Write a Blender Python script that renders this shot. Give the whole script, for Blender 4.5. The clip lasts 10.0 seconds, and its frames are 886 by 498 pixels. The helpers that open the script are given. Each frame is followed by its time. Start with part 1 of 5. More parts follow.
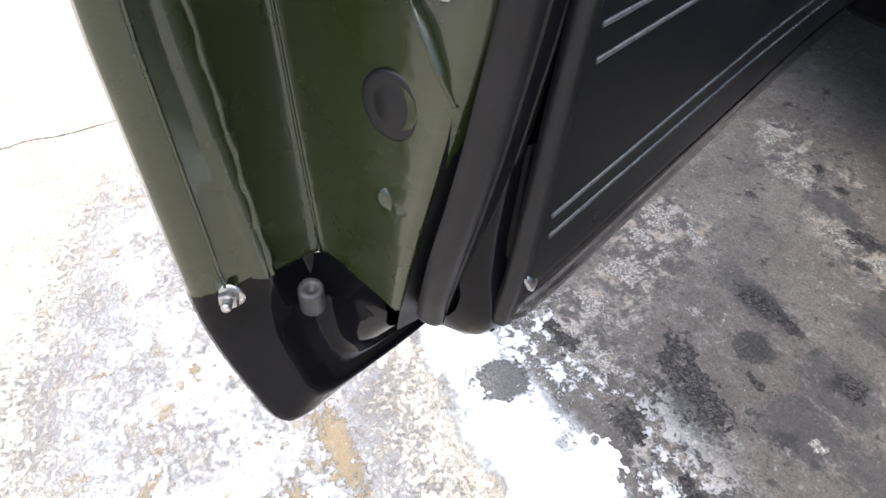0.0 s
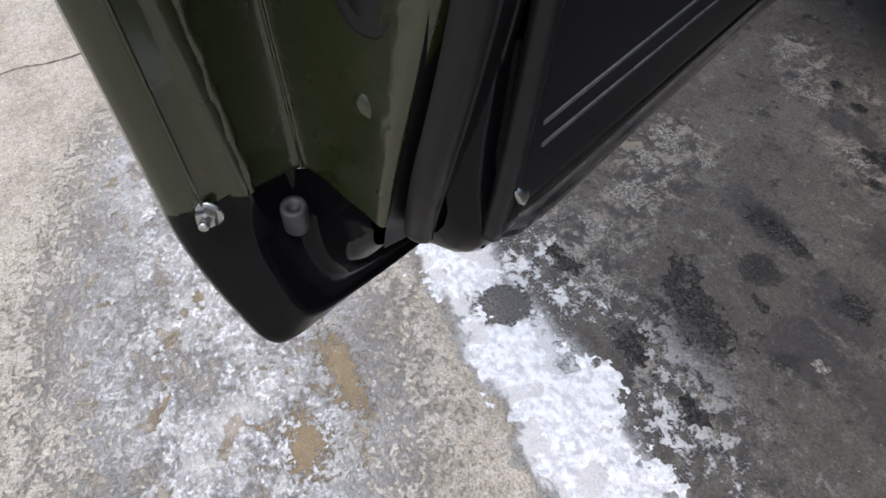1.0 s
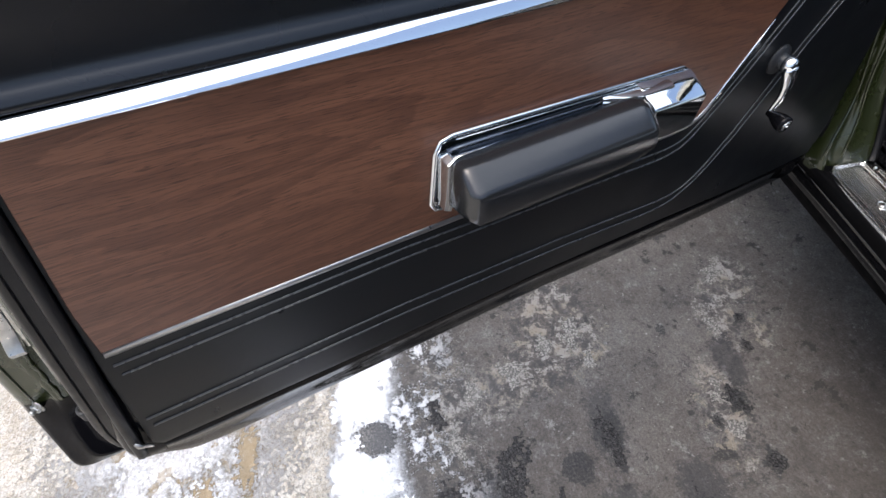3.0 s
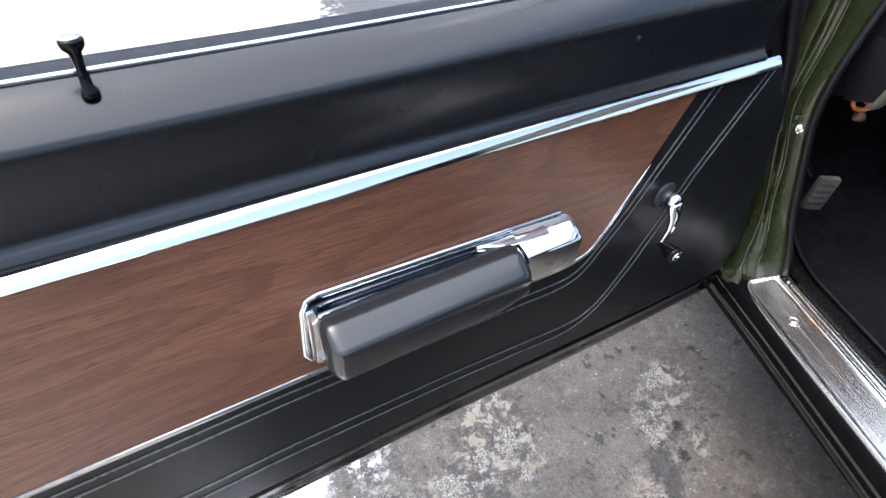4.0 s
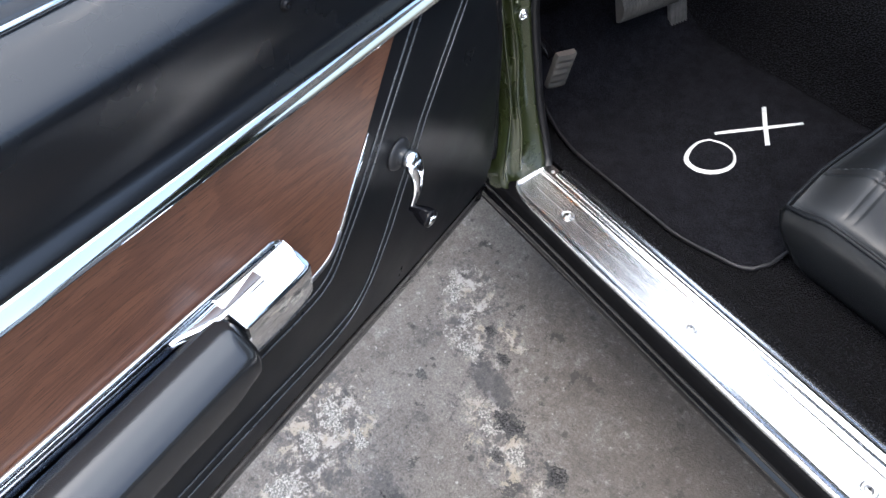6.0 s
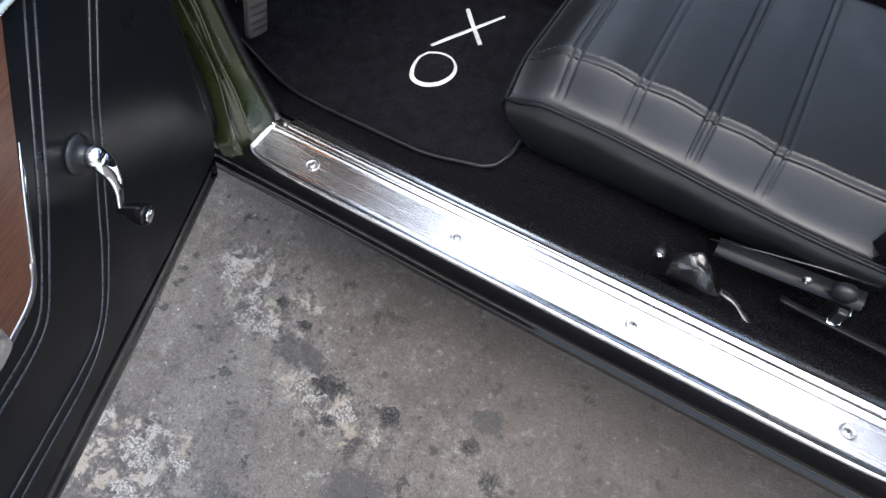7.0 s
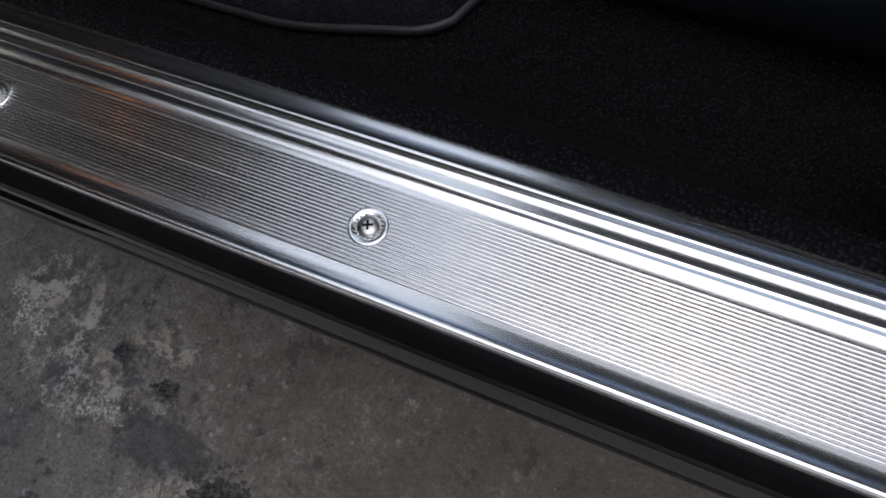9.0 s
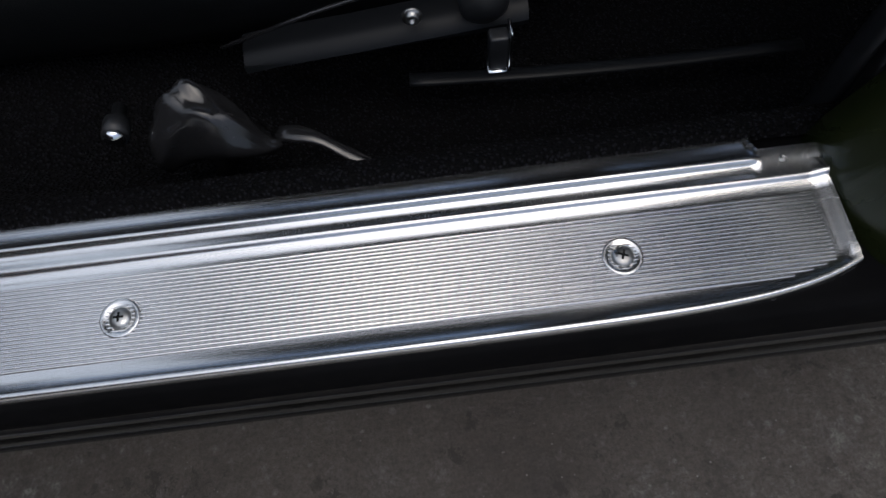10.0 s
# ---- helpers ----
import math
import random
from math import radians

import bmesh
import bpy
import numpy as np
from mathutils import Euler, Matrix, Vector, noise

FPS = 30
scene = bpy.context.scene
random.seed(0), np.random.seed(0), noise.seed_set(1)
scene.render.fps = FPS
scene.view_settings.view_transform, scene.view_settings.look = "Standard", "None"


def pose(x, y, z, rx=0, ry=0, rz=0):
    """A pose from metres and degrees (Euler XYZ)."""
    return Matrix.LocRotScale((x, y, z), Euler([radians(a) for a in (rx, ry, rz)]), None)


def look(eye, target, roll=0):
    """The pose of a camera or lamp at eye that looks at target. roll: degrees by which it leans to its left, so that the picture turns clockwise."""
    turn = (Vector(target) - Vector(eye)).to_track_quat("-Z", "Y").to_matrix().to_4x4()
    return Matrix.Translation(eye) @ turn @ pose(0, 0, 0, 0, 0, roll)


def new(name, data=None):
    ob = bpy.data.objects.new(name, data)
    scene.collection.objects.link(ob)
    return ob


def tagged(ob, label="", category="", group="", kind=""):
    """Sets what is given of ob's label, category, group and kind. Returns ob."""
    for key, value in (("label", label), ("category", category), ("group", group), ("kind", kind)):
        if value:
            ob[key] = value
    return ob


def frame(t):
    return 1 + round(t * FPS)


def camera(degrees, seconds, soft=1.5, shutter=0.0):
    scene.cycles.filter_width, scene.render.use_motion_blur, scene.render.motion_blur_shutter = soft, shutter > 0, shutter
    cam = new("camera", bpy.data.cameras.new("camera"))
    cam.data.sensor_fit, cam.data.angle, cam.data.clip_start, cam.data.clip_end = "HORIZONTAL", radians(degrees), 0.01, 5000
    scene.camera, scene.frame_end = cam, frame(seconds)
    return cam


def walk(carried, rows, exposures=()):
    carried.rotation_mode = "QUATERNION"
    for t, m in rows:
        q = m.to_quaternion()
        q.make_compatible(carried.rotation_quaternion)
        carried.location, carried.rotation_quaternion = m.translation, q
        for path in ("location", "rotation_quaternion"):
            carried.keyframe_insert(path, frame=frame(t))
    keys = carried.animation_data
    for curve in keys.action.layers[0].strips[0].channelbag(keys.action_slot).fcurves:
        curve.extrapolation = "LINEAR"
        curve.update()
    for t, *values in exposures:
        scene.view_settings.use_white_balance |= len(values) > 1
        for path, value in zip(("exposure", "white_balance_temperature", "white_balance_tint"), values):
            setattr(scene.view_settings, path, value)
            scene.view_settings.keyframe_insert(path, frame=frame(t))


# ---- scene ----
cam = camera(70.3, 10.0)
PATH = [
    (0, (0.66, -1.314, 0.894), (-0.633, -0.755, -0.525), -3.8),
    (0.5, (0.664, -1.306, 0.871), (-0.516, -0.766, -0.651), -3.1),
    (1, (0.659, -1.302, 0.874), (-0.5, -0.846, -0.691), -5.9),
    (1.5, (0.756, -1.242, 1.031), (-0.342, -0.756, -0.569), -4.2),
    (2, (0.866, -1.128, 1.196), (-0.283, -0.697, -0.382), -6.0),
    (2.2, (0.839, -1.062, 1.219), (-0.332, -0.642, -0.347), -5.8),
    (3.3, (0.847, -0.801, 1.264), (-0.602, -0.826, -0.114), -8.5),
    (3.5, (0.846, -0.772, 1.284), (-0.646, -0.768, -0.048), -8.3),
    (4, (0.83, -0.71, 1.313), (-0.718, -0.571, 0.054), -6.4),
    (4.5, (0.813, -0.668, 1.318), (-0.736, -0.412, 0.079), -6.2),
    (5, (0.779, -0.645, 1.33), (-0.757, -0.38, 0.077), -8.5),
    (5.5, (0.639, -0.621, 1.308), (-0.651, -0.223, -0.168), -7.5),
    (6, (0.623, -0.53, 1.3), (-0.447, 0.021, -0.297), -8.7),
    (6.2, (0.652, -0.523, 1.321), (-0.257, 0.21, -0.303), -3.9),
    (7.3, (0.655, -0.374, 1.19), (0.151, 0.405, -0.581), -3.5),
    (7.5, (0.58, -0.283, 1.107), (0.079, 0.391, -0.709), -4.9),
    (8, (0.384, -0.142, 0.843), (-0.187, 0.462, -0.976), -12.3),
    (8.5, (0.37, -0.114, 0.772), (-0.179, 0.456, -1.064), -14.6),
    (9, (0.52, -0.113, 0.738), (0.072, 0.522, -1.105), -13.6),
    (9.3, (0.638, -0.113, 0.748), (0.362, 0.553, -1.117), -11.6),
    (9.5, (0.72, -0.12, 0.755), (0.538, 0.592, -1.105), -9.4),
    (10, (0.893, -0.135, 0.764), (0.901, 0.652, -1.075), -6.5),
]
EXPOSURES = [(0.0, 1.32, 6220, 10), (0.4, 0.7, 6220, 10), (1.0, 0.15, 6220, 10), (1.5, -0.02, 6220, 10), (2.0, 0.12, 6220, 10), (3.3, 1.1, 6220, 10), (4.5, 1.85, 6150, 9), (6.0, 1.85, 6050, 8), (7.5, 1.15, 6000, 8), (8.5, 0.25, 6100, 9), (9.2, -0.25, 6100, 9), (10.0, -0.62, 6050, 8)]
walk(cam, [(t, look(eye, target, roll)) for t, eye, target, roll in PATH], EXPOSURES)

# ---------------------------------------------------------------- light
world = bpy.data.worlds.new("sky")
scene.world = world
world.use_nodes = True
wn = world.node_tree
sky = wn.nodes.new("ShaderNodeTexSky")
sky.sky_type = "NISHITA"
sky.sun_disc = False
sky.sun_elevation = radians(72)
sky.sun_rotation = radians(145)
sky.air_density, sky.dust_density, sky.ozone_density = 1.0, 5.0, 1.0
wn.nodes["Background"].inputs["Strength"].default_value = 0.15
wn.links.new(sky.outputs["Color"], wn.nodes["Background"].inputs["Color"])
sun = new("sun", bpy.data.lights.new("sun", "SUN"))
sun.data.energy, sun.data.angle, sun.data.color = 1.5, radians(105), (1.0, 0.99, 0.97)
sun.matrix_world = look((-0.4, 0.4, 6.0), (0.0, 0.0, 0.0))


# ---------------------------------------------------------------- materials
def mat(name, color, rough=0.5, metal=0.0, coat=0.0, spec=0.5):
    m = bpy.data.materials.new(name)
    m.use_nodes = True
    b = m.node_tree.nodes["Principled BSDF"]
    b.inputs["Base Color"].default_value = (*color, 1)
    b.inputs["Roughness"].default_value = rough
    b.inputs["Metallic"].default_value = metal
    b.inputs["Coat Weight"].default_value = coat
    b.inputs["Coat Roughness"].default_value = 0.04
    b.inputs["Specular IOR Level"].default_value = spec
    return m


class Net:
    """Small helper to write node trees."""

    def __init__(self, m):
        self.t = m.node_tree
        self.b = self.t.nodes["Principled BSDF"]
        self.co = self.add("ShaderNodeTexCoord").outputs["Object"]

    def add(self, kind, **kw):
        n = self.t.nodes.new(kind)
        for k, v in kw.items():
            n.inputs[k].default_value = v
        return n

    def link(self, a, b):
        self.t.links.new(a, b)

    def noise(self, scale, detail=4.0, rough=0.55, co=None, distort=0.0):
        n = self.add("ShaderNodeTexNoise", Scale=scale, Detail=detail, Roughness=rough, Distortion=distort)
        self.link(co or self.co, n.inputs["Vector"])
        return n.outputs["Fac"]

    def voronoi(self, scale, co=None):
        n = self.add("ShaderNodeTexVoronoi", Scale=scale)
        self.link(co or self.co, n.inputs["Vector"])
        return n.outputs["Distance"]

    def ramp(self, fac, lo, hi, a=0.0, b=1.0, smooth=True):
        n = self.add("ShaderNodeMapRange")
        n.interpolation_type = "SMOOTHSTEP" if smooth else "LINEAR"
        for i, v in zip((1, 2, 3, 4), (lo, hi, a, b)):
            n.inputs[i].default_value = v
        self.link(fac, n.inputs[0])
        return n.outputs[0]

    def math(self, op, a, b=0.0):
        n = self.add("ShaderNodeMath")
        n.operation = op
        for i, v in enumerate((a, b)):
            if isinstance(v, (int, float)):
                n.inputs[i].default_value = v
            else:
                self.link(v, n.inputs[i])
        return n.outputs[0]

    def mix(self, fac, a, b):
        n = self.t.nodes.new("ShaderNodeMix")
        n.data_type = "RGBA"
        for s, v in ((n.inputs[0], fac), (n.inputs[6], a), (n.inputs[7], b)):
            if isinstance(v, (int, float)):
                s.default_value = v
            elif isinstance(v, tuple):
                s.default_value = (*v, 1)
            else:
                self.link(v, s)
        return n.outputs[2]

    def scaled(self, x, y, z, co=None):
        n = self.add("ShaderNodeMapping")
        n.inputs["Scale"].default_value = (x, y, z)
        self.link(co or self.co, n.inputs["Vector"])
        return n.outputs[0]

    def bump(self, h, strength, dist=0.001):
        n = self.add("ShaderNodeBump", Strength=strength, Distance=dist)
        self.link(h, n.inputs["Height"])
        self.link(n.outputs[0], self.b.inputs["Normal"])
        return n

    def color(self, c):
        self.link(c, self.b.inputs["Base Color"])

    def rough(self, r):
        self.link(r, self.b.inputs["Roughness"])


def worn(name, color, rough, metal=0.0, coat=0.0, vary=0.25, scale=9.0, grain=900.0, relief=0.05, rvary=0.15, spec=0.5):
    """A plain finish with slight stains, fine grain and uneven gloss."""
    m = mat(name, color, rough, metal, coat, spec)
    k = Net(m)
    big = k.noise(scale, 5.0, 0.6)
    dark = tuple(c * (1 - vary) for c in color)
    lite = tuple(min(1.0, c * (1 + vary)) for c in color)
    k.color(k.mix(k.ramp(big, 0.3, 0.7), dark, lite))
    k.rough(k.ramp(k.noise(scale * 3.1, 4.0), 0.3, 0.7, max(0.02, rough - rvary), min(1.0, rough + rvary), False))
    if relief:
        k.bump(k.noise(grain, 2.0), relief, 0.0006)
    return m


green = worn("olive_paint", (0.019, 0.025, 0.0075), 0.28, 0.2, 0.60, 0.10, 6.0, 45.0, 0.03, 0.06)
gloss_black = worn("gloss_black_paint", (0.004, 0.004, 0.005), 0.05, 0.0, 0.0, 0.2, 7.0, 50.0, 0.03, 0.02, 0.15)
satin_black = worn("satin_black_paint", (0.005, 0.006, 0.008), 0.27, 0.0, 0.0, 0.12, 3.0, 1400.0, 0.02, 0.02, 0.62)
rubber = worn("black_rubber", (0.006, 0.006, 0.007), 0.40, 0.0, 0.0, 0.3, 20.0, 500.0, 0.08, 0.1, 0.28)
grey_rubber = worn("grey_rubber", (0.035, 0.036, 0.038), 0.5, 0.0, 0.0, 0.2, 40.0, 500.0, 0.1, 0.1)
shell_black = worn("shell_black_paint", (0.003, 0.003, 0.0035), 0.06, 0.0, 0.0, 0.2, 7.0, 70.0, 0.03, 0.03, 0.5)
plastic = worn("dark_plastic", (0.014, 0.015, 0.017), 0.42, 0.0, 0.0, 0.2, 20.0, 900.0, 0.1, 0.08)
chrome = worn("chrome", (0.82, 0.84, 0.86), 0.06, 1.0, 0.0, 0.03, 12.0, 30.0, 0.02, 0.03)
satin_chrome = worn("satin_chrome", (0.78, 0.79, 0.80), 0.24, 1.0, 0.0, 0.04, 20.0, 200.0, 0.0, 0.03)
aluminium = mat("brushed_aluminium", (0.75, 0.75, 0.75), 0.2, 1.0)
k = Net(aluminium)
k.rough(k.ramp(k.noise(1.0, 4.0, 0.6, k.scaled(1.5, 260.0, 260.0)), 0.3, 0.7, 0.20, 0.29, False))
# the paint's broad ripple, over its fine orange peel
for paint in (green, gloss_black):
    k = Net(paint)
    fine_bump = [n for n in paint.node_tree.nodes if n.type == "BUMP"][0]
    ripple = k.add("ShaderNodeBump", Strength=0.35, Distance=0.003)
    k.link(k.noise(17.0, 3.0, 0.5), ripple.inputs["Height"])
    k.link(ripple.outputs[0], fine_bump.inputs["Normal"])
    k.link(fine_bump.outputs[0], k.b.inputs["Coat Normal"])
recess_metal = worn("dark_recess_metal", (0.09, 0.105, 0.13), 0.10, 1.0, 0.0, 0.1, 20.0, 200.0, 0.0, 0.04)
zinc = worn("zinc_plating", (0.5, 0.5, 0.49), 0.34, 1.0, 0.0, 0.25, 40.0, 300.0, 0.15, 0.1)
shadow_black = worn("underside_and_shade_black", (0.008, 0.008, 0.008), 0.8, 0.0, 0.0, 0.2, 9.0, 900.0, 0.05, 0.15, 0.15)
rib_green = worn("olive_paint_ridge", (0.022, 0.028, 0.009), 0.12, 0.3, 1.0, 0.10, 6.0, 45.0, 0.02, 0.04)
dull_black = worn("dull_black_coating", (0.004, 0.004, 0.0045), 0.7, 0.0, 0.0, 0.2, 9.0, 900.0, 0.05, 0.1, 0.04)
dull_metal = worn("dull_moulding_metal", (0.36, 0.36, 0.37), 0.34, 1.0, 0.0, 0.12, 30.0, 300.0, 0.05, 0.08)
pedal_rubber = worn("worn_pedal_rubber", (0.055, 0.051, 0.046), 0.6, 0.0, 0.0, 0.3, 30.0, 300.0, 0.15, 0.1)
grey_metal = worn("grey_metal_edge", (0.16, 0.165, 0.13), 0.45, 0.5, 0.0, 0.25, 30.0)
thread = worn("silver_thread", (0.62, 0.62, 0.6), 0.55, 0.0, 0.0, 0.15, 90.0, 700.0, 0.3, 0.1)
orange = worn("orange_wire", (0.40, 0.12, 0.02), 0.4, 0.0, 0.0, 0.1, 60.0)

vinyl = mat("black_vinyl", (0.008, 0.009, 0.010), 0.36, 0.0, 0.0, 0.14)
k = Net(vinyl)
k.rough(k.ramp(k.noise(14.0, 5.0), 0.3, 0.7, 0.27, 0.36, False))
k.color(k.mix(k.noise(5.0, 5.0), (0.006, 0.007, 0.008), (0.010, 0.011, 0.013)))
k.bump(k.math("ADD", k.voronoi(1500.0), k.noise(380.0, 3.0)), 0.06, 0.0006)

pad_vinyl = mat("armrest_vinyl", (0.010, 0.011, 0.012), 0.27, 0.0, 0.0, 0.75)
k = Net(pad_vinyl)
k.rough(k.ramp(k.noise(26.0, 5.0), 0.3, 0.7, 0.14, 0.21, False))
k.color(k.mix(k.noise(9.0, 5.0), (0.010, 0.011, 0.012), (0.016, 0.017, 0.019)))
k.bump(k.math("ADD", k.voronoi(1300.0), k.noise(240.0, 3.0)), 0.06, 0.0006)

boot_vinyl = worn("crumpled_vinyl", (0.014, 0.014, 0.015), 0.2, 0.0, 0.0, 0.2, 30.0, 90.0, 0.25, 0.08, 0.7)
leather = mat("black_seat_leather", (0.018, 0.020, 0.022), 0.36, 0.0, 0.0, 0.45)
k = Net(leather)
k.rough(k.ramp(k.noise(22.0, 5.0), 0.3, 0.7, 0.33, 0.45, False))
k.color(k.mix(k.noise(7.0, 5.0), (0.0062, 0.0070, 0.0078), (0.0115, 0.0128, 0.0140)))
wr = k.noise(30.0, 4.0, 0.6, None, 0.6)
k.bump(k.math("ADD", k.math("MULTIPLY", k.voronoi(700.0), 0.35), wr), 0.22, 0.0025)

wood = mat("walnut_applique", (0.12, 0.05, 0.03), 0.38)
k = Net(wood)
warp = k.noise(1.0, 2.0, 0.5, k.scaled(4.0, 14.0, 1.0))
wc = k.add("ShaderNodeVectorMath")
wc.operation = "ADD"
off = k.add("ShaderNodeCombineXYZ")
k.link(k.math("MULTIPLY", k.math("SUBTRACT", warp, 0.5), 0.030), off.inputs["Y"])
k.link(k.co, wc.inputs[0])
k.link(off.outputs[0], wc.inputs[1])
wv = wc.outputs[0]
# growth rings: contour lines of a long, slow swell give arches and straight runs
swell = k.noise(1.0, 1.0, 0.4, k.scaled(1.7, 8.0, 1.0, wv))
rings = k.math("FRACT", k.math("MULTIPLY", k.math("ADD", swell, k.math("MULTIPLY", k.noise(1.0, 4.0, 0.6, k.scaled(5.0, 60.0, 1.0, wv)), 0.06)), 13.0))
late = k.math("MULTIPLY", k.ramp(rings, 0.35, 0.93), k.ramp(rings, 1.0, 0.94))
tone = k.noise(1.0, 3.0, 0.5, k.scaled(1.3, 9.0, 1.0, wv))
fine = k.noise(1.0, 4.0, 0.6, k.scaled(11.0, 330.0, 1.0, wv))
pores = k.noise(1.0, 2.0, 0.5, k.scaled(46.0, 1000.0, 1.0, wv))
c1 = k.mix(k.ramp(tone, 0.3, 0.7), (0.135, 0.058, 0.032), (0.185, 0.082, 0.046))
c1 = k.mix(k.math("MULTIPLY", late, 0.50), c1, (0.072, 0.029, 0.018))
c2 = k.mix(k.ramp(fine, 0.42, 0.66, 0.0, 0.62), c1, (0.080, 0.033, 0.021))
k.color(k.mix(k.ramp(pores, 0.55, 0.66, 0.0, 0.70), c2, (0.035, 0.014, 0.010)))
k.rough(k.ramp(fine, 0.3, 0.7, 0.34, 0.46, False))
k.bump(pores, 0.05, 0.0005)

carpet = mat("black_carpet", (0.012, 0.012, 0.014), 0.95, 0.0, 0.0, 0.1)
k = Net(carpet)
loops = k.voronoi(300.0)
tuft = k.math("ADD", k.math("MULTIPLY", loops, -1.6), k.noise(110.0, 4.0))
pile = k.math("ADD", k.math("MULTIPLY", k.ramp(loops, 0.15, 0.62, 1.0, 0.0), 0.7), k.math("MULTIPLY", k.noise(90.0, 5.0, 0.7), 0.5))
k.color(k.mix(k.ramp(pile, 0.45, 0.95), (0.0035, 0.0035, 0.0042), (0.019, 0.019, 0.024)))
k.bump(tuft, 1.0, 0.006)

mat_pile = mat("mat_pile", (0.012, 0.012, 0.015), 0.95, 0.0, 0.0, 0.1)
k = Net(mat_pile)
k.color(k.mix(k.ramp(k.math("ADD", k.math("MULTIPLY", k.noise(330.0, 4.0, 0.7), 0.7), k.math("MULTIPLY", k.noise(40.0, 5.0), 0.3)), 0.38, 0.64), (0.0020, 0.0020, 0.003), (0.017, 0.017, 0.022)))
k.bump(k.math("ADD", k.voronoi(480.0), k.noise(260.0, 3.0)), 1.0, 0.004)

binding_tape = worn("mat_binding_tape", (0.011, 0.011, 0.013), 0.46, 0.0, 0.0, 0.3, 60.0, 700.0, 0.2, 0.08, 0.32)


# concrete: stained shop floor, salt along the threshold, pale apron outside
ground_mat = mat("stained_concrete", (0.2, 0.2, 0.2), 0.8)
k = Net(ground_mat)
sep = k.add("ShaderNodeSeparateXYZ")
k.link(k.co, sep.inputs[0])
gx, gy = sep.outputs["X"], sep.outputs["Y"]
n_big = k.noise(2.4, 10.0, 0.62, None, 0.25)
n_mid = k.noise(8.0, 12.0, 0.70, None, 0.35)
n_fine = k.noise(42.0, 12.0, 0.76, None, 0.25)
n_grit = k.noise(210.0, 8.0, 0.72)
n_pit = k.noise(110.0, 6.0, 0.7)
n_mix = k.math("ADD", k.math("MULTIPLY", n_mid, 0.45), k.math("ADD", k.math("MULTIPLY", n_fine, 0.40), k.math("MULTIPLY", n_grit, 0.15)))
yy = k.math("ADD", gy, k.math("ADD", k.math("MULTIPLY", k.math("SUBTRACT", n_mid, 0.5), 0.16), k.math("MULTIPLY", k.math("SUBTRACT", n_fine, 0.5), 0.10)))


def dots(scale, lo, hi):
    """Scattered small uneven spots."""
    v = k.math("ADD", k.voronoi(scale), k.math("MULTIPLY", k.math("SUBTRACT", n_fine, 0.5), 0.45))
    return k.ramp(v, hi, lo)


def cells(scale):
    """A random value for each grain of the aggregate."""
    n = k.add("ShaderNodeTexVoronoi", Scale=scale)
    k.link(k.co, n.inputs["Vector"])
    s = k.add("ShaderNodeSeparateColor")
    k.link(n.outputs["Color"], s.inputs[0])
    return s.outputs[0]


def scale(col, val):
    n = k.add("ShaderNodeVectorMath")
    n.operation = "SCALE"
    k.link(col, n.inputs[0])
    k.link(val, n.inputs["Scale"])
    return n.outputs[0]


grain_a, grain_b = cells(420.0), cells(170.0)
shop = k.mix(k.ramp(n_big, 0.38, 0.62), (0.086, 0.077, 0.068), (0.130, 0.118, 0.104))
shop = k.mix(k.ramp(n_mid, 0.52, 0.66, 0.0, 0.45), shop, (0.150, 0.145, 0.138))
shop = k.mix(k.ramp(n_mid, 0.47, 0.36, 0.0, 0.50), shop, (0.056, 0.053, 0.051))
shop = k.mix(k.ramp(n_mix, 0.556, 0.60, 0.0, 0.40), shop, (0.22, 0.212, 0.20))
shop = k.mix(k.ramp(n_mix, 0.430, 0.395, 0.0, 0.45), shop, (0.033, 0.032, 0.033))
shop = k.mix(k.ramp(n_fine, 0.53, 0.62, 0.0, 0.40), shop, (0.19, 0.182, 0.172))
shop = k.mix(k.ramp(n_fine, 0.46, 0.38, 0.0, 0.45), shop, (0.044, 0.041, 0.040))
shop = k.mix(k.math("MULTIPLY", dots(48.0, 0.02, 0.08), k.ramp(n_mid, 0.42, 0.52, 0.0, 0.9)), shop, (0.020, 0.019, 0.020))
shop = k.mix(k.math("MULTIPLY", dots(80.0, 0.02, 0.09), k.ramp(n_mid, 0.55, 0.47, 0.0, 0.8)), shop, (0.50, 0.49, 0.47))
shop = k.mix(k.math("MULTIPLY", dots(21.0, 0.05, 0.14), k.ramp(n_big, 0.46, 0.56, 0.0, 0.6)), shop, (0.36, 0.355, 0.34))
shop = k.mix(k.math("MULTIPLY", dots(9.0, 0.04, 0.11), 0.85), shop, (0.028, 0.026, 0.025))
shop = k.mix(k.math("MULTIPLY", dots(27.0, 0.03, 0.11), k.ramp(n_big, 0.44, 0.54, 0.15, 0.75)), shop, (0.33, 0.32, 0.305))
shop = k.mix(k.math("MULTIPLY", dots(14.0, 0.05, 0.12), 0.80), shop, (0.030, 0.028, 0.027))
shop = scale(shop, k.math("ADD", k.ramp(n_grit, 0.36, 0.64, 0.70, 1.30, False), k.math("ADD", k.ramp(grain_a, 0, 1, -0.14, 0.14, False), k.ramp(grain_b, 0, 1, -0.12, 0.12, False))))
apron = k.mix(k.ramp(n_mid, 0.38, 0.62), (0.40, 0.355, 0.285), (0.53, 0.485, 0.405))
apron = k.mix(k.ramp(n_fine, 0.50, 0.54, 0.0, 0.45), apron, (0.58, 0.56, 0.52))
